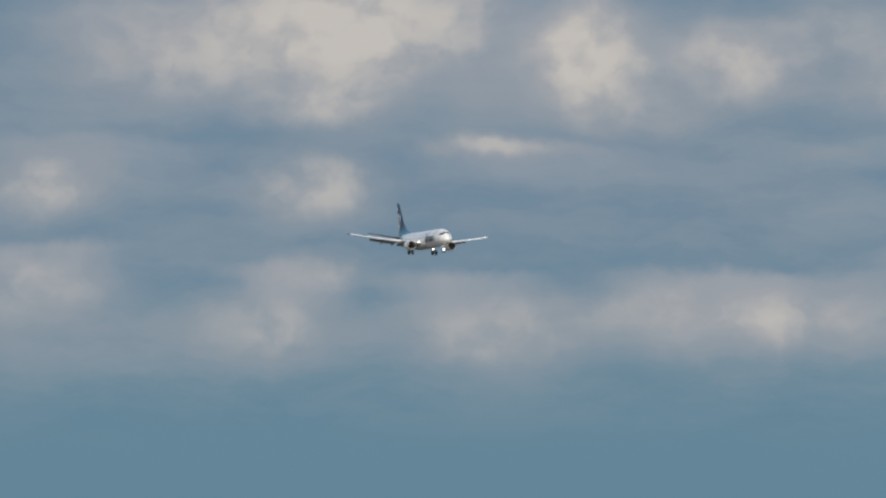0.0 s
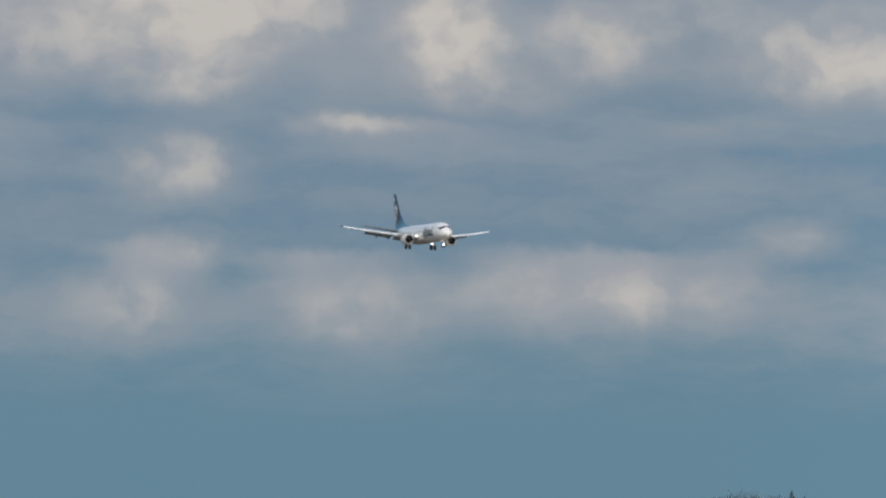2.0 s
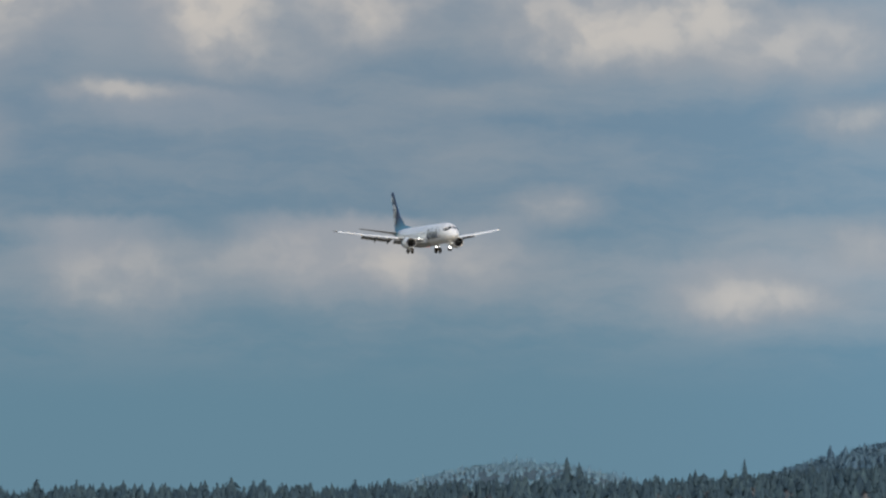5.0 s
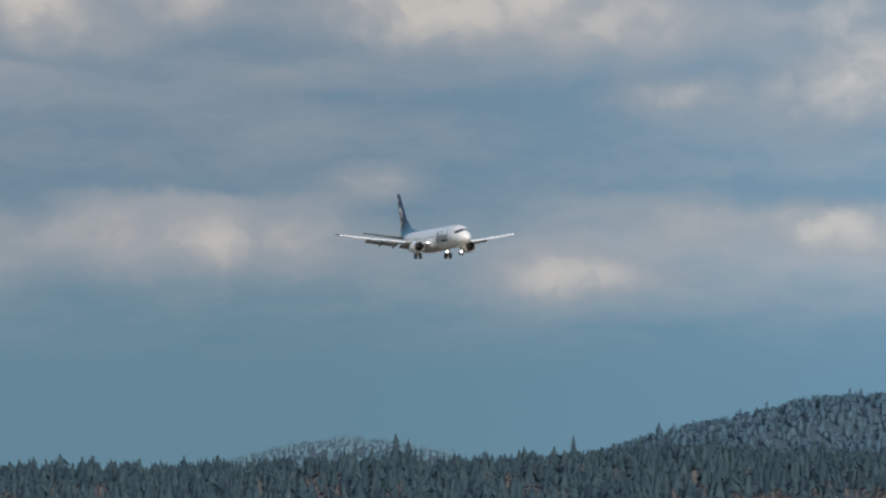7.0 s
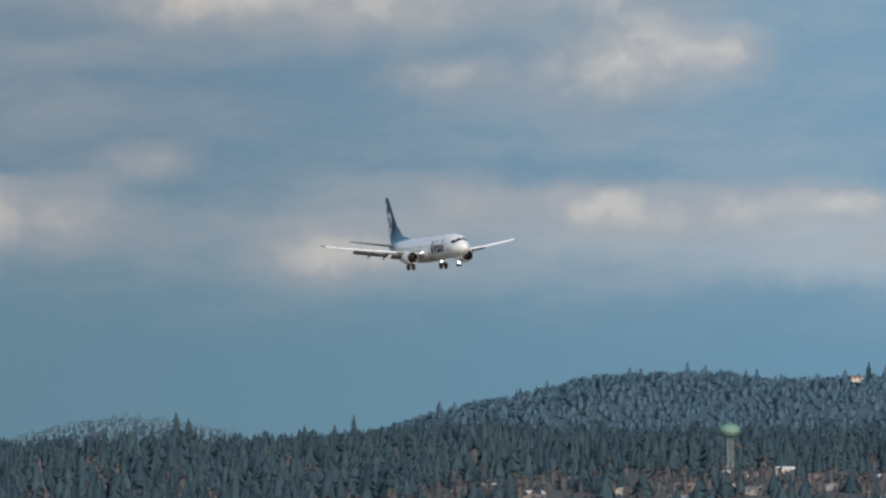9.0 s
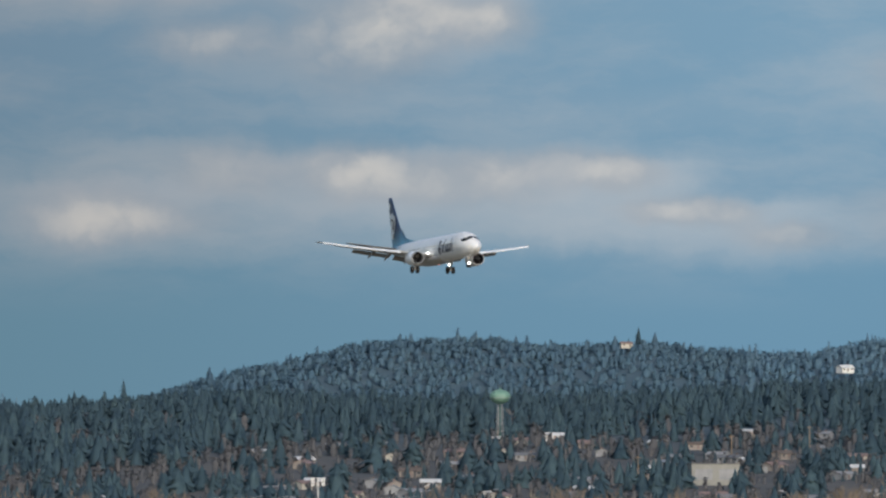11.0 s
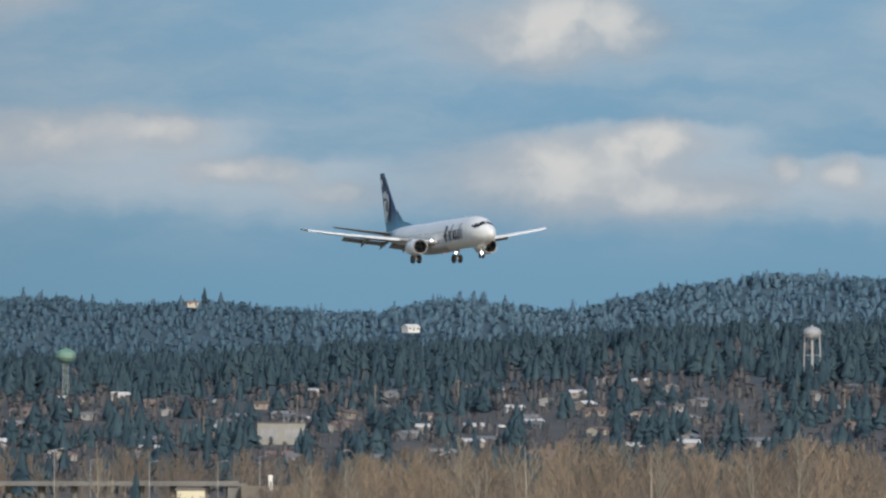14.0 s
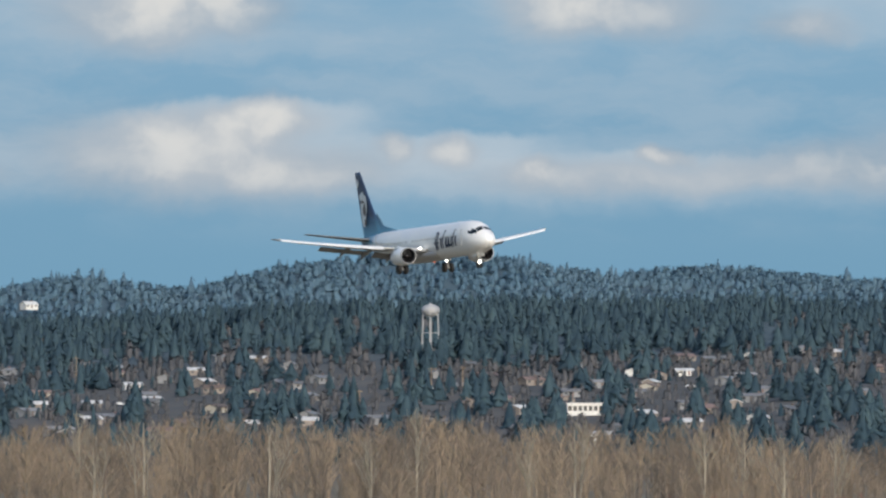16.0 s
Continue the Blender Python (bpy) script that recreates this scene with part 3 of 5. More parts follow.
    # wings with slats, flaps, fairings, engines
    for sd in (-1, 1):
        secs = [(1.7, 15.0, 22.6, -1.28, 0.52), (3.2, 16.3, 22.7, -1.05, 0.44), (5.7, 17.9, 22.9, -0.68, 0.34), (9.5, 20.05, 23.9, -0.10, 0.24), (13.5, 22.35, 25.0, 0.56, 0.16), (16.9, 24.25, 25.85, 1.20, 0.09), (17.15, 24.6, 25.75, 1.25, 0.04)]
        loops = [aerofoil(le, te, sd * x, z, th) for x, le, te, z, th in secs]
        v, f = rings(loops)
        wing = mesh_object("wing", v, f if sd < 0 else [q[::-1] for q in f], GREYPAINT, root, "pale grey swept wing", True)
        sl = [[(sd * x, NOSE + le - 0.38, z - 0.22), (sd * x, NOSE + le - 0.25, z - 0.04), (sd * x, NOSE + le + 0.28, z + th * 0.5 + 0.02), (sd * x, NOSE + le + 0.05, z - 0.06), (sd * x, NOSE + le - 0.18, z - 0.19)]
              for x, le, z, th in ((6.1, 18.12, -0.62, 0.33), (9.5, 20.05, -0.10, 0.24), (13.5, 22.35, 0.56, 0.16), (16.6, 24.08, 1.14, 0.10))]
        v, f = rings(sl)
        mesh_object("slat", v, f, WHITE, wing, "white leading-edge slat, drooped")
        for x0, x1 in ((2.1, 5.5), (6.1, 11.6)):
            loops = []
            for x in (x0, (x0 + x1) / 2, x1):
                te = float(np.interp(x, [1.7, 5.7, 9.5, 13.5], [22.6, 22.9, 23.9, 25.0]))
                z = float(np.interp(x, [1.7, 5.7, 9.5, 13.5], [-1.28, -0.68, -0.10, 0.56]))
                c = 1.35 if x < 5.6 else 1.05
                loops.append(aerofoil(te - 0.35, te - 0.35 + c, sd * x, z - 0.14, 0.10, droop=c * 0.42))
            v, f = rings(loops)
            mesh_object("flap", v, f, SHADOWED, wing, "extended trailing-edge flap, underside shade in its grey")
        for x in (3.6, 6.6, 9.0):
            te = float(np.interp(x, [1.7, 5.7, 9.5], [22.6, 22.9, 23.9]))
            z = float(np.interp(x, [1.7, 5.7, 9.5], [-1.28, -0.68, -0.10]))
            loops = []
            for s, r, dz in ((-2.6, 0.03, -0.10), (-1.9, 0.15, -0.24), (-0.6, 0.2, -0.38), (0.3, 0.17, -0.62), (0.9, 0.10, -0.86), (1.25, 0.03, -0.98)):
                loops.append([(sd * x + r * math.cos(2 * math.pi * j / 10), NOSE + te + s, z + dz + 1.3 * r * math.sin(2 * math.pi * j / 10)) for j in range(10)])
            v, f = rings(loops)
            mesh_object("flap_track_fairing", v, f, SHADOWED, wing, smooth=True)
        cx, cz = sd * 4.83, -1.88
        eng = mesh_object("engine", *rings(lathe([(0.10, 0.88), (0.0, 0.92), (0.02, 0.96), (0.3, 1.02), (1.0, 1.07), (2.4, 1.05), (3.4, 0.90), (3.9, 0.78), (3.9, 0.70), (3.2, 0.66)], (cx, NOSE + 13.5, cz), 32, 0.97), caps=False), WHITE, root, "white engine nacelle with dark intake", True)
        mesh_object("intake_lip", *rings(lathe([(0.10, 0.875), (0.03, 0.885), (-0.03, 0.92), (0.02, 0.968), (0.20, 1.01)], (cx, NOSE + 13.5, cz), 32, 0.97), caps=False), GREYPAINT, eng, "pale grey intake lip", True)
        mesh_object("intake_duct", *rings(lathe([(0.06, 0.88), (0.6, 0.84), (1.15, 0.80)], (cx, NOSE + 13.5, cz), 32, 0.97), caps=False), DARK, eng, "shadowed intake duct", True)
        fan = bmesh.new()
        for b in range(24):
            q = 2 * math.pi * b / 24
            a = [(cx + r * math.cos(q + o), NOSE + 14.5 + dy, cz + r * math.sin(q + o)) for r, o, dy in ((0.22, -0.05, 0.1), (0.76, -0.10, 0.12), (0.76, 0.10, -0.05), (0.22, 0.05, -0.08))]
            fan.faces.new([fan.verts.new(p) for p in a])
        part("fan", fan, DARK, eng, "fan blades, intake shade painted in near-black")
        mesh_object("spinner", *rings(lathe([(0.0, 0.01), (0.15, 0.12), (0.4, 0.2)], (cx, NOSE + 14.2, cz), 16)), DARK, eng, smooth=True)
        mesh_object("exhaust_cone", *rings(lathe([(3.0, 0.56), (4.3, 0.46), (4.7, 0.40), (4.7, 0.2), (5.3, 0.03)], (cx, NOSE + 13.5, cz), 20)), STEEL, eng, "dark metal exhaust", True)
        py = [[(cx + sd * o, NOSE + y, z) for o, y, z in ((-w_, 15.0 + k_, zz), (w_, 15.0 + k_, zz), (w_, 19.4, zz), (-w_, 19.4, zz))] for w_, k_, zz in ((0.16, 0.0, -1.15), (0.18, 0.9, -0.80), (0.15, 2.0, -0.60))]
        mesh_object("pylon", *rings(py), WHITE, root)
    # tail
    fl = []
    for z, le, te, th in ((1.0, 33.0, 40.0, 0.30), (1.9, 33.9, 40.0, 0.28), (5.5, 36.8, 40.9, 0.2), (9.2, 39.75, 41.75, 0.10), (9.66, 40.25, 41.75, 0.04)):
        fl.append([(p[2], p[1], z) for p in aerofoil(le, te, 0, 0, th)])
    fin = mesh_object("tail_fin", *rings(fl), fin_paint(), root, "dark blue tail fin with a pale emblem", True)
    dors = [[(0.05, NOSE + 28.6, 1.86), (0, NOSE + 28.7, 1.92), (-0.05, NOSE + 28.6, 1.86)], [(0.10, NOSE + 33.2, 1.55), (0, NOSE + 33.2, 2.75), (-0.10, NOSE + 33.2, 1.55)], [(0.14, NOSE + 35.2, 1.4), (0, NOSE + 35.6, 4.5), (-0.14, NOSE + 35.2, 1.4)]]
    mesh_object("dorsal_fin", *rings(dors), fin_paint(), fin)
    for sd in (-1, 1):
        for k_, (cy_, cz_, ry, rz) in enumerate(((38.9, 5.1, 0.95, 1.9), (39.5, 6.6, 0.7, 0.6), (38.7, 5.0, 0.5, 0.75), (39.2, 6.0, 0.55, 0.2), (38.4, 3.5, 0.35, 0.4), (40.6, 8.3, 0.35, 0.5))):
            vv = [(sd * (0.33 + 0.010 * k_ - 0.022 * (cz_ - 1.5)), NOSE + cy_, cz_)]
            for j in range(18):
                q = 2 * math.pi * j / 18
                rr = 1 + 0.14 * math.sin(3 * q + k_)
                z = cz_ + rz * rr * math.sin(q)
                vv.append((sd * (0.33 + 0.010 * k_ - 0.022 * (z - 1.5)), NOSE + cy_ + ry * rr * math.cos(q), z))
            mesh_object("tail_emblem", vv, [(0, 1 + j, 1 + (j + 1) % 18) for j in range(18)], PALE if k_ in (0, 1, 5) else EMBLEM, fin, "pale rounded emblem patch" if k_ in (0, 1, 5) else "dark rounded emblem patch")
        loops = [aerofoil(le, te, sd * x, z, th) for x, le, te, z, th in ((0.5, 35.2, 39.4, 1.25, 0.26), (3.8, 37.8, 40.4, 1.85, 0.17), (7.0, 40.0, 41.5, 2.45, 0.08), (7.18, 40.3, 41.4, 2.48, 0.03))]
        v, f = rings(loops)
        mesh_object("tailplane", v, f, SHADOWED, root, "tailplane, underside shade in its grey", True)
    # landing gear
    def wheel(parent, x, y, z, r, w):
        loops = [[(x + o, NOSE + y + q * r * math.cos(2 * math.pi * j / 20), z + q * r * math.sin(2 * math.pi * j / 20)) for j in range(20)] for o, q in ((-w, 0.55), (-w, 0.86), (-w * 0.6, 1.0), (w * 0.6, 1.0), (w, 0.86), (w, 0.55))]
        tyre = mesh_object("wheel", *rings(loops), RUBBER, parent, "black rubber tyre", True)
        bm = bmesh.new()
        rod(bm, (x - w * 0.8, NOSE + y, z), (x + w * 0.8, NOSE + y, z), r * 0.45, sides=14)
        part("rim", bm, STEEL, tyre, "grey wheel rim")
    for x in (-2.86, 2.86):
        bm = bmesh.new()
        rod(bm, (x, NOSE + 20.8, -3.09), (x * 0.98, NOSE + 20.7, -1.0), 0.13)
        rod(bm, (x - 0.5, NOSE + 20.8, -3.09), (x + 0.5, NOSE + 20.8, -3.09), 0.09)
        rod(bm, (x, NOSE + 20.8, -2.2), (x * 0.45, NOSE + 20.7, -1.5), 0.08)
        rod(bm, (x, NOSE + 21.1, -2.6), (x, NOSE + 21.3, -2.0), 0.05)
        gear = part("main_gear", bm, STEEL, root, "grey main landing-gear leg")
        for o in (-0.43, 0.43):
            wheel(gear, x + o, 20.8, -3.09, 0.56, 0.2)
        bm = bmesh.new()
        sx = 1 if x > 0 else -1
        box(bm, x + sx * 0.2 - 0.03, x + sx * 0.2 + 0.03, NOSE + 20.3, NOSE + 21.3, -2.3, -1.1)
        part("gear_door", bm, WHITE, gear)
    bm = bmesh.new()
    rod(bm, (0, NOSE + 3.9, -3.75), (0, NOSE + 4.1, -1.6), 0.09)
    rod(bm, (-0.28, NOSE + 3.9, -3.75), (0.28, NOSE + 3.9, -3.75), 0.06)
    rod(bm, (0, NOSE + 3.95, -3.0), (0, NOSE + 5.2, -1.8), 0.06)
    gear = part("nose_gear", bm, STEEL, root, "grey nose landing-gear leg")
    for o in (-0.2, 0.2):
        wheel(gear, o, 3.9, -3.75, 0.34, 0.1)
    for sd in (-1, 1):
        bm = bmesh.new()
        box(bm, sd * 0.42 - 0.025, sd * 0.42 + 0.025, NOSE + 3.2, NOSE + 4.9, -2.75, -1.75, 0.02)
        part("gear_door", bm, WHITE, gear)
    # lights
    def light(name, x, s, z, r, m, parent, label):
        mesh_object(name, *rings(lathe([(0.0, r * 0.3), (0.02, r * 0.8), (0.08, r), (0.25, r * 0.9)], (x, NOSE + s, z), 14)), m, parent, label, True)
    light("taxi_light", 0, 3.62, -3.38, 0.15, LAMP, root, "glowing white taxi light")
    for x in (-2.35, 2.35):
        light("landing_light", x, 16.0, -0.98, 0.17, LAMP, root, "glowing white landing light")
    light("runway_light", 2.3, 19.6, -2.35, 0.13, LAMP, root, "small glowing white light")
    light("beacon", 0, 17.6, -2.52, 0.10, BEACON, root, "red belly beacon")
    for s in (9.0, 19.5):
        bm = bmesh.new()
        box(bm, -0.02, 0.02, NOSE + s, NOSE + s + 0.4, 1.35, 1.72)
        part("antenna", bm, WHITE, root)
    return root


airliner = build_airliner()


# ---------------------------------------------------------------- trees
rng = np.random.RandomState(7)


def outward(v, f, up=0.55, share=0.7):
    """Soft outward normals for a crown of height 1, with the faces wound to suit them."""
    v, f = np.array(v, float), np.array(f)
    nr = v * (1, 1, 0)
    nr /= np.linalg.norm(nr, axis=1, keepdims=True) + 0.02
    nr[:, 2] = up + 0.5 * (v[:, 2] - 0.5)
    nr /= np.linalg.norm(nr, axis=1, keepdims=True) + 1e-6
    g = np.cross(v[f[:, 1]] - v[f[:, 0]], v[f[:, 2]] - v[f[:, 0]])
    flip = (g * nr[f].mean(axis=1)).sum(axis=1) < 0
    f[flip] = f[flip][:, ::-1]
    g[flip] *= -1
    g /= np.linalg.norm(g, axis=1, keepdims=True) + 1e-9
    own = np.zeros_like(v)
    for i in range(3):
        np.add.at(own, f[:, i], g)
    own /= np.linalg.norm(own, axis=1, keepdims=True) + 1e-6
    nr = nr + share * own
    return v, f, nr / (np.linalg.norm(nr, axis=1, keepdims=True) + 1e-6)


def conifer_template(seed, whorls=9, boughs=5, width=0.2, blunt=0.75):
    """A fir of height 1: whorls of drooping boughs round a slim core; a low blunt gives a rounder head."""
    r_ = np.random.RandomState(seed)
    v, f = [], []
    side = [r_.uniform(0.75, 1.2) for _ in range(8)]
    for i, (z, k_) in enumerate(((0.06, 0.66), (0.42, 0.46), (0.72, 0.24))):
        for j in range(5):
            q = 2 * math.pi * (j + r_.uniform(-0.3, 0.3)) / 5
            v.append((width * k_ * math.cos(q), width * k_ * math.sin(q), z))
    v.append((0, 0, 0.98))
    for i in range(2):
        for j in range(5):
            p, q = i * 5 + j, i * 5 + (j + 1) % 5
            f += [(p, q, q + 5), (p, q + 5, p + 5)]
    f += [(10 + j, 10 + (j + 1) % 5, 15) for j in range(5)]
    for i in range(whorls):
        t = (i + r_.uniform(0.0, 0.8)) / whorls
        z = 0.10 + 0.86 * t
        n_ = boughs if t < 0.7 else max(3, boughs - 2)
        for j in range(n_):
            q = 2 * math.pi * (j + r_.uniform(-0.4, 0.4)) / n_ + i * 0.9
            rad = (width * (1 - t) ** blunt + 0.012) * r_.uniform(0.6, 1.3) * side[int(q / 6.2832 * 8) % 8]
            dq, dz = r_.uniform(0.30, 0.60), 0.05 + 0.30 * rad
            zz = z + r_.uniform(-0.03, 0.03)
            b = len(v)
            v += [(0.1 * rad * math.cos(q), 0.1 * rad * math.sin(q), min(1.0, zz + dz)), (0.72 * rad * math.cos(q - dq), 0.72 * rad * math.sin(q - dq), zz - 0.3 * dz),
                  (rad * math.cos(q), rad * math.sin(q), zz - 0.75 * dz), (0.72 * rad * math.cos(q + dq), 0.72 * rad * math.sin(q + dq), zz - 0.3 * dz)]
            f += [(b, b + 1, b + 2), (b, b + 2, b + 3)]
    return outward(v, f)


def round_template(seed, tufts=46, width=0.40, size=0.2, core=0.66):
    """A broad uneven crown of height 1: rising sprays of twigs all over a lumpy dark core."""
    r_ = np.random.RandomState(seed)
    v, f, sides = [], [], 6
    lobes = [(r_.uniform(0, 6.28), r_.uniform(0.15, 0.45)) for _ in range(3)]
    levels = ((0.03, 0.40), (0.24, 0.95), (0.54, 0.92), (0.80, 0.5))
    for z, k_ in levels:
        for j in range(sides):
            q = 2 * math.pi * (j + r_.uniform(-0.3, 0.3)) / sides
            lump = 0.78 + sum(h * max(0.0, math.cos(q - p)) ** 3 for p, h in lobes)
            rad = core * width * k_ * lump * r_.uniform(0.8, 1.15)
            v.append((rad * math.cos(q), rad * math.sin(q), z + r_.uniform(-0.05, 0.05)))
    v.append((r_.uniform(-0.06, 0.06), r_.uniform(-0.06, 0.06), 0.90))
    for i in range(len(levels) - 1):
        for j in range(sides):
            p, q = i * sides + j, i * sides + (j + 1) % sides
            f += [(p, q, q + sides), (p, q + sides, p + sides)]
    last = (len(levels) - 1) * sides
    f += [(last + j, last + (j + 1) % sides, last + sides) for j in range(sides)]
    for i in range(tufts):
        p = np.array(v[r_.randint(sides, last + sides)]) + r_.uniform(-0.09, 0.09, 3)
        b, q = len(v), math.atan2(p[1], p[0])
        lift = r_.uniform(0.5, 1.6)
        out = np.array((math.cos(q), math.sin(q), lift)) / math.hypot(1, lift) * size * r_.uniform(0.5, 1.3)
        across = np.array((-math.sin(q), math.cos(q), r_.uniform(-0.4, 0.4))) * size * 0.28
        v += [tuple(p - across), tuple(p + across), tuple(p + out)]
        f.append((b, b + 1, b + 2))
    return outward(v, f, 0.6, 0.2)


def bare_template(seed, twigs=130, thick=0.0035, spread=0.24, stems=1, low=0.15):
    """A leafless cottonwood of height 1: upright stems, steep limbs and fans of fine rising twigs."""
    r_ = np.random.RandomState(seed)
    v, f = [], []

    def spike(a, b, w):
        a, b = np.array(a, float), np.array(b, float)
        d = b - a
        s = np.cross(d, (0.3, 0.8, 0.1))
        s = s / (np.linalg.norm(s) + 1e-9)
        u = np.cross(d, s)
        u = u / (np.linalg.norm(u) + 1e-9)
        base = len(v)
        for q in (0, 2.094, 4.189):
            v.append(tuple(a + w * (math.cos(q) * s + math.sin(q) * u)))
        v.append(tuple(b))
        f.extend(((base, base + 1, base + 3), (base + 1, base + 2, base + 3), (base + 2, base, base + 3)))

    limbs = []
    for s in range(stems):
        off = r_.uniform(-0.07, 0.07, 2) * (stems > 1)
        top = np.array((off[0] * 2.2 + r_.uniform(-0.04, 0.04), off[1] * 2.2 + r_.uniform(-0.04, 0.04), r_.uniform(0.82, 0.97) if s else 0.98))
        foot = np.array((off[0], off[1], 0))
        spike(foot, top, thick * 2.6)
        for i in range(max(5, 16 // stems)):
            t = r_.uniform(low, 0.8)
            a = foot + (top - foot) * t
            q, ln = r_.uniform(0, 2 * math.pi), r_.uniform(0.22, 0.46) * (1.12 - t)
            out = spread * ln / 0.3 * r_.uniform(0.5, 1.0)
            b = a + np.array([math.cos(q) * out, math.sin(q) * out, ln])
            b[2] = min(b[2], 0.97)
            spike(a, b, thick * 1.5)
            limbs.append((a, b))
    for i in range(twigs):
        a, b = limbs[r_.randint(len(limbs))]
        c = a + (b - a) * r_.uniform(0.3, 1.0)
        q, ln = r_.uniform(0, 2 * math.pi), r_.uniform(0.05, 0.14)
        d = c + np.array([math.cos(q) * ln * 0.42, math.sin(q) * ln * 0.42, ln])
        d[2] = min(d[2], 1.02)
        spike(c, d, thick * r_.uniform(0.6, 0.95))
    return np.array(v), np.array(f), None


def scatter(name, templates, places, mat, label, category):
    """places: rows of x, y, z, height, spread factor, turn. One joined mesh of uncountable trees."""
    vs, fs, ns, base = [], [], [], 0
    pick = rng.randint(len(templates), size=len(places))
    for (x, y, z, h, w, q), p in zip(places, pick):
        tv, tf, tn = templates[p]
        c, s = math.cos(q), math.sin(q)
        o = np.empty_like(tv)
        o[:, 0] = x + (tv[:, 0] * c - tv[:, 1] * s) * h * w
        o[:, 1] = y + (tv[:, 0] * s + tv[:, 1] * c) * h * w
        o[:, 2] = z + tv[:, 2] * h
        vs.append(o)
        fs.append(tf + base)
        if tn is not None:
            ns.append(np.stack((tn[:, 0] * c - tn[:, 1] * s, tn[:, 0] * s + tn[:, 1] * c, tn[:, 2]), axis=1))
        base += len(tv)
    v, f = np.concatenate(vs), np.concatenate(fs)
    me = bpy.data.meshes.new(name)
    me.vertices.add(len(v))
    me.vertices.foreach_set("co", v.ravel())
    me.loops.add(f.size)
    me.loops.foreach_set("vertex_index", f.ravel().astype(np.int32))
    me.polygons.add(len(f))
    me.polygons.foreach_set("loop_start", np.arange(0, f.size, 3, dtype=np.int32))
    me.update()
    if ns:
        me.polygons.foreach_set("use_smooth", [True] * len(f))
        me.normals_split_custom_set_from_vertices(np.concatenate(ns))
    me.materials.append(mat)
    return tagged(new(name, me), label, category, kind="stuff")


def clump(a, r, s):
    return noise.noise((a / s, r / s, 1.7))


def row(a, r, h, w):
    x, y = spot(a, r)
    return (x, y, ground_z(x, y) - 0.4, h, w, rng.uniform(0, 6.28))


FIRS = [conifer_template(i, 9, 6, 0.21 + 0.045 * (i % 4), (0.9, 0.7, 0.5)[i % 3]) for i in range(14)]
FIRS_FAR = [conifer_template(30 + i, 6, 5, 0.20 + 0.05 * (i % 4), (0.85, 0.6, 0.4)[i % 3]) for i in range(9)]
ROUND = [round_template(40 + i, 60, 0.32 + 0.05 * (i % 3), 0.20, 0.5) for i in range(8)]
ROUND_FAR = [round_template(50 + i, 38, 0.34 + 0.04 * (i % 3), 0.26, 0.62) for i in range(6)]
THICKET = [bare_template(60 + i, 125 + 10 * (i % 3), 0.0034, 0.20 + 0.03 * (i % 4), 1 + i % 3, 0.12) for i in range(10)]

# range at which the wooded slope ends and the houses begin, by bearing
def wood_start(a):
    return float(np.interp(a, [-1700, -900, -600, -100, 300, 700, 1100, 1500, 2000, 2500], [2500, 2500, 3050, 3500, 3450, 3550, 3500, 3480, 3480, 3450])) + 120 * clump(a, 0, 170)


def crest(a, r, top):
    """A tree whose head reaches the height top above the eye."""
    x, y = spot(a, r)
    z = ground_z(x, y) - 0.4
    return (x, y, z, max(3.0, EYE + r * top / LENS - z), 1.0, rng.uniform(0, 6.28))


def wider(p, w):
    return (*p[:4], w, p[5])


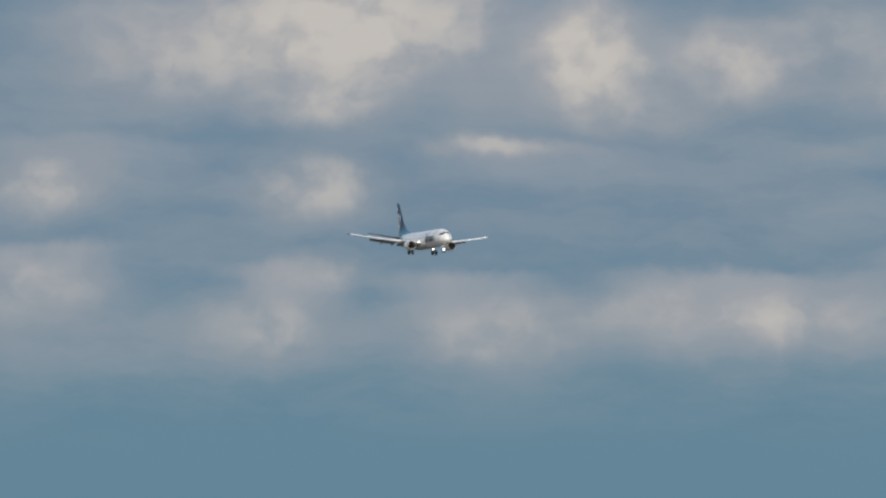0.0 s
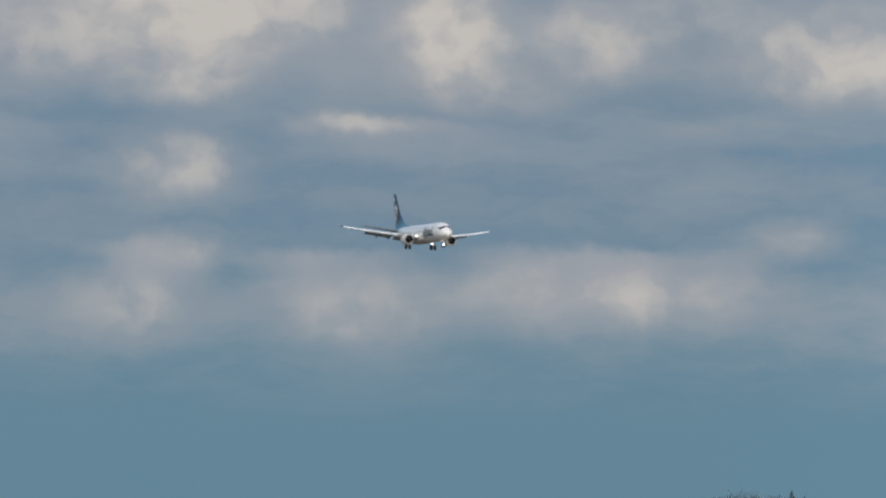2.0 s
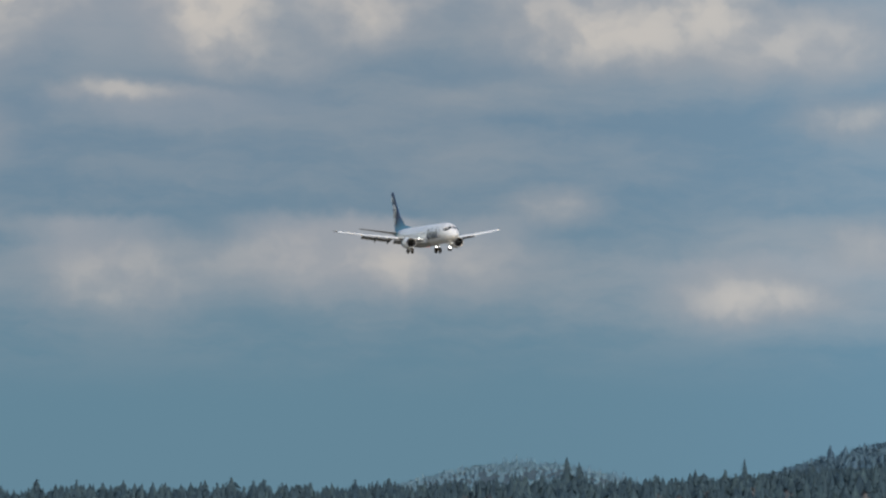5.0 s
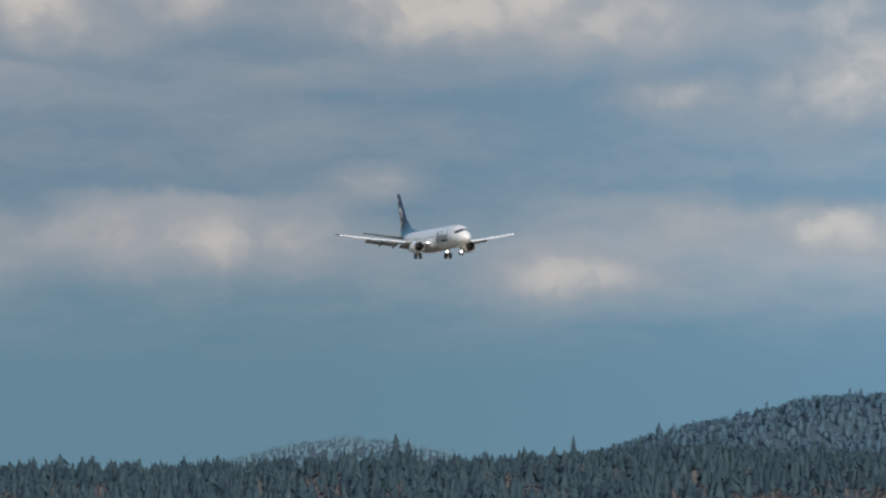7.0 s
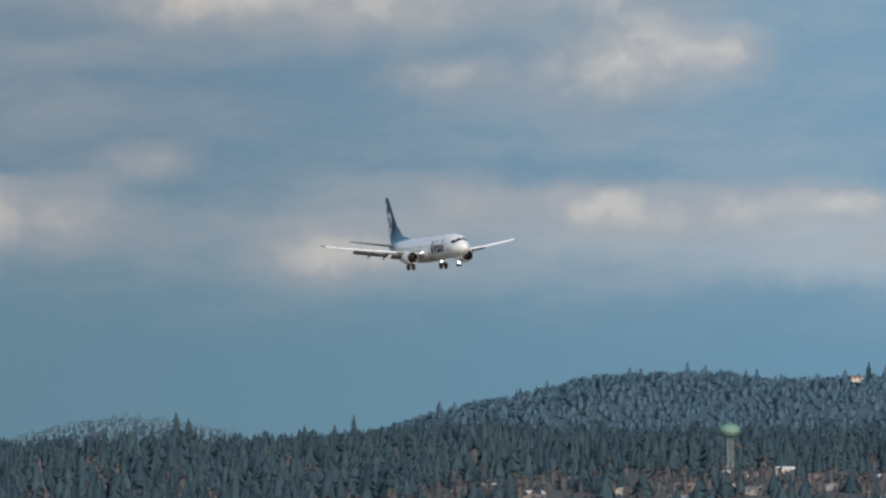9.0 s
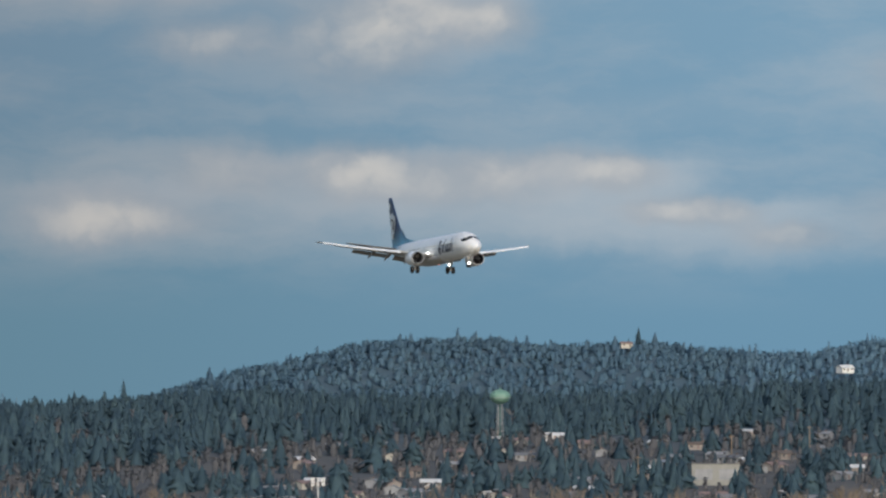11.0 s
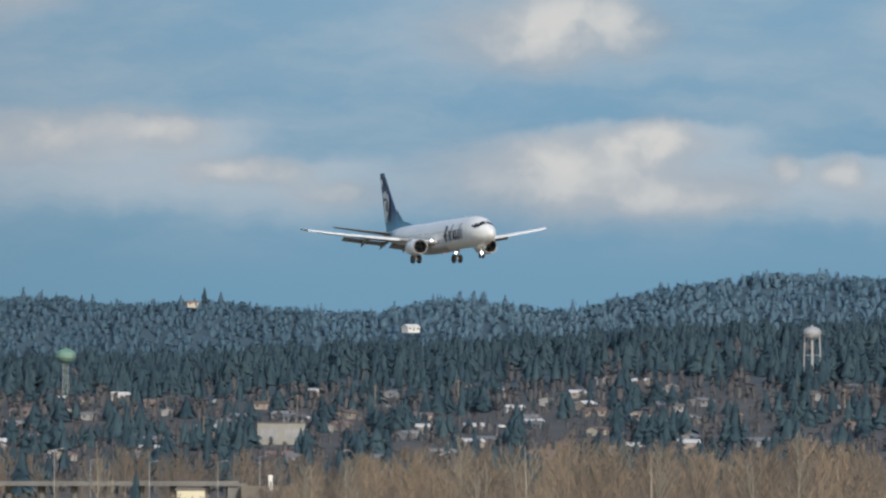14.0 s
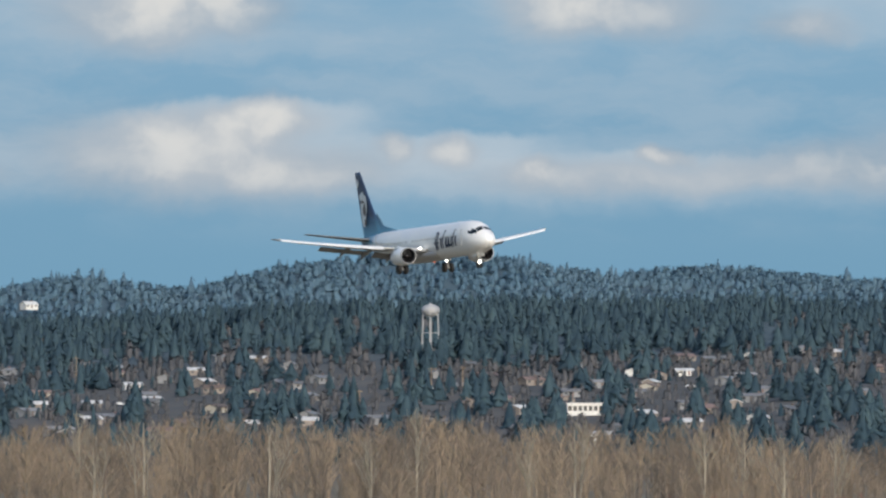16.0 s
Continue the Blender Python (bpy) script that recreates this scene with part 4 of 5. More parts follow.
def plant_woods():
    near, brown, far, hazy, heath, mist, ridge, copse = [], [], [], [], [], [], [], []
    for i in range(7800):
        a, r = rng.uniform(-2100, 2700), rng.uniform(2450, 4150)
        if r < wood_start(a):
            continue
        c = clump(a, r * 0.6, 90)
        if c < -0.24 and r < 3900 and rng.rand() < 0.7:
            if rng.rand() < 0.6:
                brown.append(row(a, r, rng.uniform(7, 11), rng.uniform(0.8, 1.2)))
            continue
        h = rng.uniform(9, 17) * (1 + 0.25 * max(c, -0.3)) * (0.8 if r < 3200 else 1.0)
        near.append(row(a, r, h, rng.uniform(0.95, 1.6)))
    for i in range(2300):            # the crest itself is closed
        a = rng.uniform(-2100, 2700)
        top = wood_e(a) - 3 + 12 * clump(a, 0, 26) + rng.uniform(-14, 4) + (rng.uniform(4, 13) if rng.rand() < 0.07 else 0)
        p = crest(a, rng.uniform(4060, 4205), top)
        near.append(wider(p, rng.uniform(0.9, 1.5)))
    for i in range(10000):
        a, r = rng.uniform(-2300, 2800), rng.uniform(4400, 4690)
        if ridge_e(a) < 120:
            continue
        c = clump(a, r * 0.6, 130)
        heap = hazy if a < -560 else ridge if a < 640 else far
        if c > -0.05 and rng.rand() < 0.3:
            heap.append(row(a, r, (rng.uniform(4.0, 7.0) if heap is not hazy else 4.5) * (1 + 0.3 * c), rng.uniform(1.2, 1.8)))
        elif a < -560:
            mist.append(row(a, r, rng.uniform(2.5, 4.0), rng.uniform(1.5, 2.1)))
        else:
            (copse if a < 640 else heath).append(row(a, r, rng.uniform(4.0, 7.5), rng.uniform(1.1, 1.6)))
    for i in range(900):             # firs against the sky
        a = rng.uniform(-2300, 2800)
        c = clump(a, 9, 42)
        if ridge_e(a) < 120 or rng.rand() > 0.6 + c:
            continue
        top = ridge_e(a) - 2 + 10 * c + rng.uniform(-8, 4) + (rng.uniform(4, 14) if rng.rand() < 0.2 and a > -560 else 0)
        (hazy if a < -560 else ridge if a < 640 else far).append(wider(crest(a, rng.uniform(4640, 4690), top), rng.uniform(0.9, 1.4)))
    # trees among and before the houses
    for i in range(12000):
        a, r = rng.uniform(-900, 2700), rng.uniform(2080, 3650)
        if r > wood_start(a):
            continue
        c = clump(a + 500, r * 0.5, 70)
        if c > 0.10 and rng.rand() < 0.36:
            near.append(row(a, r, rng.uniform(5, 14), rng.uniform(1.2, 1.9)))
        elif rng.rand() < 0.48:
            brown.append(row(a, r, rng.uniform(2.5, 5.5) + (3.0 if r > wood_start(a) - 260 else 0), rng.uniform(0.8, 1.2)))
    scatter("conifer_wood", FIRS, near, CONIFER, "dense fir wood on the hillside, blue haze in its colour", "trees")
    scatter("ridge_conifer_wood", FIRS_FAR, ridge, CONIFER_RIDGE, "firs on the wooded ridge, haze blue in their colour", "trees")
    scatter("ridge_mixed_wood", ROUND_FAR, copse, CONIFER_RIDGE, "soft mixed wood on the ridge, haze blue in its colour", "trees")
    scatter("far_conifer_wood", FIRS_FAR, far, CONIFER_FAR, "firs along the far ridge, tinted haze blue", "trees")
    scatter("far_mixed_wood", ROUND_FAR, heath, CONIFER_FAR, "soft mixed wood on the far ridge, tinted haze blue", "trees")
    scatter("distant_hill_wood", FIRS_FAR, hazy, CONIFER_HAZY, "distant wooded hill, its haze painted as pale blue foliage", "trees")
    scatter("distant_mixed_wood", ROUND_FAR, mist, CONIFER_HAZY, "mixed wood on the distant hill, painted pale haze blue", "trees")
    scatter("leafless_wood", ROUND, brown, TWIG_FAR, "leafless trees among houses and firs, greyed with haze blue", "trees")
    thick, dusky, brush, red = [], [], [], []
    for i in range(640):
        a = rng.uniform(560, 2900)
        r = rng.uniform(1120, 1560)
        tone = clump(a, r * 0.2, 48) + rng.uniform(-0.3, 0.3)
        top = float(np.interp(a, [600, 764, 850, 1014, 1194, 1350, 1514, 1684, 1894, 2044, 2264, 2400, 2900], [10, 12, 32, 42, 32, 36, 52, 36, 26, 34, 2, 10, 20])) + 30 * clump(a, 50, 36) + rng.choice([0, -12, -30]) + rng.uniform(-8, 6)
        if a < 800:
            top -= (800 - a) * 0.16
        (thick if tone > -0.08 else dusky).append(row(a, r, EYE + r * top / LENS, rng.uniform(1.0, 1.6)))
    for i in range(380):
        a = rng.uniform(-1400, 760)
        r = rng.uniform(1680, 2050)
        top = 12 + 30 * clump(a, 20, 90) + rng.uniform(-18, 10)
        if -60 < a < 300 and rng.rand() < 0.5:
            top -= 26
        brush.append(row(a, r, EYE + r * top / LENS, rng.uniform(0.8, 1.3)))
    for i in range(560):             # young growth at the foot of the thicket
        a, r = rng.uniform(600, 2900), rng.uniform(1060, 1330)
        (thick if rng.rand() < 0.6 else dusky).append(row(a, r, rng.uniform(3.0, 10.0), rng.uniform(1.0, 1.7)))
    for i in range(220):             # scrub before the elevated road
        a = rng.uniform(-700, 760)
        r = rng.uniform(1250, 1500)
        brush.append(row(a, r, rng.uniform(3.0, 6.4), rng.uniform(1.1, 1.7)))
    for i in range(110):
        red.append(row(rng.uniform(1950, 2700), rng.uniform(1000, 1055), rng.uniform(2.2, 4.2), rng.uniform(1.3, 2.0)))
    scatter("leafless_brush", THICKET, brush, TWIG_MID, "brown leafless brush along the elevated road", "brush")
    scatter("leafless_thicket", THICKET, thick, TWIG, "dense thicket of tan leafless cottonwood saplings", "thicket")
    scatter("dusky_thicket", THICKET, dusky, TWIG_DUSK, "grey-brown leafless trees within the thicket", "thicket")
    scatter("red_shrubs", THICKET, red, TWIG_RED, "low reddish leafless shrubs before the thicket", "shrubs")


plant_woods()


def single_tree(kind, a, r, e_top, seed, label, width=1.0, group=""):
    x, y = spot(a, r)
    z = ground_z(x, y) - 0.3
    h = EYE + r * e_top / LENS - z
    root = thing("conifer" if kind == "fir" else "leafless_tree", label, "tree", group, pose(x, y, z))
    if kind == "fir":
        tv, tf, tn = conifer_template(seed, 16, 8, 0.19 * width)
        mesh_object("crown", [tuple(p * h) for p in tv], [tuple(int(i) for i in q) for q in tf], CONIFER, root, smooth=True).data.normals_split_custom_set_from_vertices(tn)
        bm = bmesh.new()
        rod(bm, (0, 0, 0), (0, 0, h * 0.7), h * 0.02, h * 0.006, 6)
        part("trunk", bm, TWIG_FAR, root)
    else:
        tv, tf, tn = bare_template(seed, 190, 0.0036, 0.22 * width, 1 + seed % 2)
        mesh_object("crown", [tuple(p * h) for p in tv], [tuple(int(i) for i in q) for q in tf], BARK_PALE, root, "pale bare twigs")
        bm = bmesh.new()
        rod(bm, (0, 0, 0), (h * 0.01, 0, h * 0.45), h * 0.013, h * 0.009, 7)
        rod(bm, (h * 0.01, 0, h * 0.45), (0, 0, h * 0.85), h * 0.009, h * 0.002, 7)
        part("trunk", bm, BARK_PALE, root, "pale smooth bark")


for i, (a, r, e, w) in enumerate(((-460, 4150, 211, 1), (-774, 4190, 214, 1.4), (-752, 4190, 204, 1.3), (451, 4660, 303, 1.1), (456, 2500, 54, 0.8), (523, 2480, 62, 0.95), (1133, 3300, 154, 0.8), (314, 2750, 102, 1.0),
                                  (-339, 4150, 203, 1), (-20, 4150, 205, 1), (701, 4170, 232, 1), (1500, 2500, 78, 1.2), (1690, 2450, 60, 1.1), (2050, 2600, 90, 1.1), (2290, 2400, 62, 1.2), (630, 2600, 60, 1.0),
                                  (930, 2550, 58, 1.1), (1180, 2650, 82, 1.2), (1390, 2700, 95, 1.2), (-520, 2300, 62, 1.2), (-390, 2250, 48, 1.2), (90, 2250, 30, 1.3), (60, 1720, 24, 1.7), (128, 1700, 20, 1.7), (24, 1705, 8, 1.6), (-90, 1560, -34, 2.2), (330, 1565, -20, 1.2), (668, 1560, -30, 1.2), (1503, 3370, 182, 1.7), (1522, 3360, 174, 1.6), (1544, 3370, 184, 1.7), (1532, 3300, 150, 1.8), (188, 3330, 118, 1.2), (224, 3330, 124, 1.2))):
    single_tree("fir", a, r, e, 100 + i, "tall fir standing above its neighbours, haze blue in its colour", w, "tall firs")
for i, (a, r, e, w) in enumerate(((903, 1130, 52, 1.2), (1018, 1120, 50, 1.3), (1500, 1120, 58, 1.2), (1780, 1120, 44, 1.1), (2010, 1110, 30, 1.1), (930, 1060, 4, 1.0), (1420, 1070, 8, 1.0), (1700, 1075, 2, 1.0), (2150, 1070, 8, 1.1), (2240, 1090, 20, 1.0),
                                  (700, 1150, 14, 1.1), (1240, 1120, 40, 1.1), (2080, 1120, 36, 1.2), (288, 1480, -4, 0.9), (262, 1500, 20, 1.0), (640, 1180, -4, 1.0))):
    single_tree("bare", a, r, e, 200 + i, "slender leafless cottonwood with pale bark in the thicket", w, "pale cottonwoods")


# ---------------------------------------------------------------- houses
# Grey and tan siding are darkened: wall shade put into the colour.
WALLS = [material("siding_white", (0.62, 0.61, 0.58), (0.76, 0.75, 0.72), 0.4, 0.6), material("siding_cream", (0.42, 0.39, 0.33), (0.50, 0.47, 0.40), 0.4, 0.6),
         material("siding_grey", (0.20, 0.21, 0.22), (0.30, 0.30, 0.31), 0.4, 0.6), material("siding_tan", (0.22, 0.19, 0.17), (0.30, 0.26, 0.23), 0.4, 0.6)]
# The palest roof has sun glint put into its base colour.
ROOFS = [material("roof_grey", (0.16, 0.16, 0.165), (0.26, 0.26, 0.26), 0.5, 0.45, per="object", spread=0.3), material("roof_brown", (0.15, 0.115, 0.10), (0.24, 0.18, 0.15), 0.5, 0.6, per="object", spread=0.3),
         material("roof_glint_pale", (0.55, 0.55, 0.54), (0.72, 0.71, 0.69), 0.5, 0.35)]
PANE = material("house_glass", (0.06, 0.07, 0.08), (0.10, 0.11, 0.12), 0.5, 0.1)


def house(w, d, h, pitch, wall, roof, label, m, chimney=True):
    """Gabled house: ridge along x, front to -y."""
    root = thing("house", label, "house", "hillside houses", m)
    rise = d / 2 * pitch
    v = [(-w / 2, -d / 2, -1.2), (w / 2, -d / 2, -1.2), (w / 2, d / 2, -1.2), (-w / 2, d / 2, -1.2), (-w / 2, -d / 2, h), (w / 2, -d / 2, h), (w / 2, d / 2, h), (-w / 2, d / 2, h), (-w / 2, 0, h + rise), (w / 2, 0, h + rise)]
    f = [(0, 1, 5, 4), (1, 2, 6, 9, 5), (2, 3, 7, 6), (3, 0, 4, 8, 7), (3, 2, 1, 0)]
    mesh_object("wall", v, f, wall, root)
    o, t = 0.5, 0.18
    sec = [(-d / 2 - o, h - o * pitch), (0, h + rise), (d / 2 + o, h - o * pitch), (d / 2 + o, h - o * pitch + t), (0, h + rise + t), (-d / 2 - o, h - o * pitch + t)]
    loops = [[(x, y, z + 0.02) for y, z in sec] for x in (-w / 2 - o, w / 2 + o)]
    rf = mesh_object("roof", *rings(loops), roof, root)
    if chimney:
        bm = bmesh.new()
        box(bm, w * 0.2, w * 0.2 + 0.8, 0.2, 1.0, h, h + rise + 0.9)
        part("chimney", bm, ROOFS[1], rf)
    k_ = max(2, int(w / 3))
    for i in range(k_):
        x = -w / 2 + w * (i + 0.5) / k_
        bm = bmesh.new()
        if i == k_ // 2:
            box(bm, x - 0.5, x + 0.5, -d / 2 - 0.06, -d / 2 + 0.02, 0.0, 2.05)
            part("door", bm, ROOFS[1], root)
        else:
            box(bm, x - 0.7, x + 0.7, -d / 2 - 0.05, -d / 2 + 0.02, 0.9, 2.1)
            part("window", bm, PANE, root)
    return root


def build_houses():
    kinds = []
    for w, d, h, p, wl, rf, label in ((9.5, 6.5, 2.2, 0.36, 2, 0, "low grey house with grey shingle roof among trees"), (8, 6, 2.2, 0.38, 1, 1, "small cream house with brown roof among trees"),
                                      (11, 6.5, 2.3, 0.36, 2, 0, "long grey house with grey shingle roof among trees"), (8, 6, 2.2, 0.32, 0, 2, "low white house with pale roof among trees"),
                                      (10, 6.5, 2.3, 0.40, 3, 1, "tan house with brown roof among trees"), (8, 6, 2.3, 0.4, 3, 2, "tan house with pale metal roof among trees")):
        kinds.append((w, d, h, p, WALLS[wl], ROOFS[rf], label))
    made, used, yard = {}, [], []
    tries = 0
    while len(used) < 175 and tries < 6000:
        tries += 1
        a, r = rng.uniform(-720, 2560), rng.uniform(2620, 3700)
        if r > wood_start(a) + 20 or (-480 < a < -220):
            continue
        dense = float(np.interp(a, [-720, -500, -200, 300, 900, 1400, 2600], [0.8, 0.6, 0.9, 0.9, 1.0, 0.6, 0.8]))
        if rng.rand() > dense:
            continue
        x, y = spot(a, r)
        if any((x - u) ** 2 + (y - v) ** 2 < 24 ** 2 for u, v in used):
            continue
        used.append((x, y))
        i = rng.choice(6, p=[0.24, 0.10, 0.24, 0.07, 0.15, 0.20])
        m = pose(x, y, ground_z(x, y) + 0.2, 0, 0, rng.choice([0, 90, 20, -25, 45, 70]) + rng.uniform(-8, 8))
        if i in made:
            copy_thing(made[i], m)
        else:
            made[i] = house(*kinds[i], m, chimney=i % 2 == 0)
        for k_ in range(rng.randint(2, 5)):
            yard.append((a + rng.uniform(-24, 24), r - rng.uniform(7, 16), rng.uniform(2.0, 5.0)))
    scatter("garden_trees", ROUND, [row(a, r, h, rng.uniform(0.9, 1.4)) for a, r, h in yard if rng.rand() < 0.55], TWIG_FAR, "leafless garden trees before the houses, greyed with haze blue", "trees")
    scatter("garden_conifers", FIRS, [row(a, r, h * 1.3, rng.uniform(1.2, 1.8)) for a, r, h in yard if rng.rand() < 0.5], CONIFER, "garden firs and hedges before the houses, haze blue in their colour", "trees")
    # the two pale houses that stand out on the far ridge and one on the near slope
    for a, r, e, w, label in ((429, 4640, 268, 7.5, "pink-beige house on the crest of the far ridge"), (301, 3420, 104, 9, "white two-storey house before the fir wood")):
        x, y, z = spot(a, r, e)
        house(w, 6, 2.0, 0.4, WALLS[0 if r < 4000 else 1], ROOFS[2 if r < 4000 else 1], label, pose(x, y, z, 0, 0, 10), False)
    x, y, z = spot(816, 4480, 224)
    house(9, 7, 2.2, 0.55, WALLS[0], ROOFS[2], "large white gabled house on the far hillside", pose(x, y, z, 0, 0, 30), True)


build_houses()


def flat_building(name, label, a0, a1, r, e0, e1, depth, wall, bays, turn=0.0):
    x, y, z = spot((a0 + a1) / 2, r, e0)
    w, h = (a1 - a0) * r / LENS, (e1 - e0) * r / LENS
    root = thing(name, label, "building", m=pose(x, y, z, 0, 0, turn))
    bm = bmesh.new()
    box(bm, -w / 2, w / 2, 0, depth, -4, h)
    part("wall", bm, wall, root)
    bm = bmesh.new()
    box(bm, -w / 2 - 0.3, w / 2 + 0.3, -0.3, depth + 0.3, h + 0.003, h + 0.45, 0.05)
    part("roof", bm, CONCRETE if bays < 4 else ROOFS[2], root, "flat roof slab")
    for i in range(bays):
        xx = -w / 2 + w * (i + 0.5) / bays
        bm = bmesh.new()
        box(bm, xx - w / bays * 0.36, xx + w / bays * 0.36, -0.06, 0.05, h * 0.35, h * 0.8)
        part("window", bm, PANE if bays > 3 else WALLS[2], root)
    return root


flat_building("warehouse", "big plain grey-beige hall with flat roof among trees", 543, 632, 2880, 18, 60, 22, material("grey_render", (0.22, 0.22, 0.20), (0.30, 0.295, 0.27), 0.1, 0.8), 2, 14)
flat_building("school_building", "long pale building with a row of dark windows", 1768, 1832, 2900, 36, 55, 12, WALLS[0], 7, -6)
flat_building("shed", "long low pale yellow shed beside the elevated road", 403, 452, 1545, -90, -58, 6, material("yellow_cladding", (0.60, 0.54, 0.38), (0.70, 0.64, 0.46), 0.3, 0.6), 0, 0)


# ---------------------------------------------------------------- towers, poles, road
# Tank green is paled; the haze before it is put into the paint.
GREEN = material("hazed_tank_green", (0.12, 0.24, 0.19), (0.18, 0.32, 0.25), 0.15, 0.5)
SILVER = material("silver_tank_paint", (0.30, 0.31, 0.33), (0.40, 0.41, 0.42), 0.15, 0.5)


def water_tower(label, a, r, e_mid, width, mat, legs, stance=1.0):
    x, y, z = spot(a, r, e_mid)
    foot = ground_z(x, y)
    root = thing("water_tower", label, "water tower", m=pose(x, y, foot))
    top, rad = z - foot, width * r / LENS / 2
    prof = [(-1.0, 0.04), (-0.92, 0.45), (-0.62, 0.82), (-0.25, 1.0), (0.15, 1.0), (0.45, 0.85), (0.68, 0.55), (0.80, 0.2), (0.84, 0.03)]
    loops = [[(rad * q * math.cos(2 * math.pi * j / 24), rad * q * math.sin(2 * math.pi * j / 24), top + rad * 0.78 * k_) for j in range(24)] for k_, q in prof]
    tank = mesh_object("tank", *rings(loops), mat, root, smooth=True)
    bm = bmesh.new()
    rod(bm, (0, 0, top + rad * 0.6), (0, 0, top + rad * 0.6 + 0.9), rad * 0.12, rad * 0.08, 10)
    part("vent_cap", bm, mat, tank)
    bm = bmesh.new()
    bmesh.ops.create_cone(bm, cap_ends=True, segments=24, radius1=rad * 1.06, radius2=rad * 1.06, depth=0.25, matrix=Matrix.Translation((0, 0, top - rad * 0.2)))
    part("walkway", bm, STEEL, tank)
    for i in range(legs):
        q = 2 * math.pi * (i + 0.3) / legs
        bm = bmesh.new()
        rod(bm, (rad * 1.15 * stance * math.cos(q), rad * 1.15 * stance * math.sin(q), -1), (rad * 0.9 * stance * math.cos(q), rad * 0.9 * stance * math.sin(q), top - rad * 0.15), *((0.19, 0.19) if stance == 1.0 else (0.11, 0.11)), 8)
        part("leg", bm, mat if mat is SILVER else STEEL, root)
    for t in (0.3, 0.6) if stance == 1.0 else (0.15, 0.3, 0.45, 0.6, 0.75, 0.9):
        for i in range(legs):
            p = [(rad * stance * (1.15 - 0.25 * t) * math.cos(2 * math.pi * (i + s + 0.3) / legs), rad * stance * (1.15 - 0.25 * t) * math.sin(2 * math.pi * (i + s + 0.3) / legs), top * t) for s in (0, 1)]
            bm = bmesh.new()
            rod(bm, p[0], p[1], *((0.14, 0.14) if stance == 1.0 else (0.07, 0.07)), 6)
            part("brace", bm, mat if mat is SILVER else STEEL, root)
    bm = bmesh.new()
    rod(bm, (0, 0, -1), (0, 0, top - rad * 0.7), *((0.32, 0.32) if stance == 1.0 else (0.14, 0.14)), 10)
    part("riser_pipe", bm, mat, root)


water_tower("silver elevated water tank on steel legs before the firs", 1526, 3420, 221, 33, SILVER, 6)
water_tower("green elevated water tank on a lattice stand among firs", 206, 3390, 181, 36, GREEN, 4, 0.34)


def mast(label, a, r, e_top, panels):
    x, y = spot(a, r)
    foot = ground_z(x, y)
    h = EYE + r * e_top / LENS - foot
    root = thing("antenna_mast", label, "mast", m=pose(x, y, foot))
    bm = bmesh.new()
    rod(bm, (0, 0, -0.5), (0, 0, h), 0.32, 0.22, 10)
    part("pole", bm, SILVER, root)
    for x0 in (-1.4, -0.95, 0.0, 1.0, 1.4)[:panels]:
        bm = bmesh.new()
        box(bm, x0 - 0.14, x0 + 0.14, -0.45, -0.25, h - 1.6, h + 0.3, 0.03)
        part("panel", bm, WALLS[0], root, "white antenna panel")
    bm = bmesh.new()
    rod(bm, (-1.5, -0.2, h - 0.7), (1.5, -0.2, h - 0.7), 0.07, 0.07, 6)
    part("crossbar", bm, SILVER, root)


mast("white antenna mast with upright panels above the thicket", -116, 1620, 34, 5)


def lamp_post(a, r, e_top, arm=1.6):
    x, y = spot(a, r)
    foot = ground_z(x, y)
    h = EYE + r * e_top / LENS - foot
    root = thing("street_lamp", "thin grey steel street lamp beside the road", "street lamp", "street lamps", pose(x, y, foot))
    bm = bmesh.new()
    rod(bm, (0, 0, -0.3), (0, 0, h), 0.09, 0.06, 8)
    part("pole", bm, SILVER, root)
    bm = bmesh.new()
    rod(bm, (0, 0, h - 0.05), (arm, 0, h + 0.25), 0.05, 0.04, 6)
    part("arm", bm, SILVER, root)
    bm = bmesh.new()
    box(bm, arm - 0.1, arm + 0.6, -0.16, 0.16, h + 0.2, h + 0.36, 0.04)
    part("lamp_head", bm, SILVER, root)


for a, r, e in ((-231, 1560, 2), (-186, 1570, 1), (67, 1580, 12), (186, 1590, 14), (354, 1570, -8), (475, 1560, -8), (683, 1600, -40), (549, 1600, 2), (250, 1620, -5), (-300, 1640, 0)):
    lamp_post(a, r, e)


def utility_pole(a, r, e_top):
    x, y = spot(a, r)
    foot = ground_z(x, y)
    h = EYE + r * e_top / LENS - foot
    root = thing("utility_pole", "weathered wooden utility pole rising among houses", "utility pole", "utility poles", pose(x, y, foot))
    bm = bmesh.new()
    rod(bm, (0, 0, -0.3), (0, 0, h), 0.24, 0.18, 8)
    part("pole", bm, TWIG, root)
    bm = bmesh.new()
    box(bm, -1.3, 1.3, -0.1, 0.1, h - 0.9, h - 0.65)
    part("crossarm", bm, TWIG, root)


for a, r, e in ((753, 3350, 128), (615, 3200, 112), (900, 3300, 138), (1218, 3300, 138), (1527, 3100, 120), (1583, 3150, 122), (1219, 3200, 120), (450, 2850, 75), (2000, 3200, 120), (2240, 3150, 112), (1400, 2900, 80)):
    utility_pole(a, r, e)


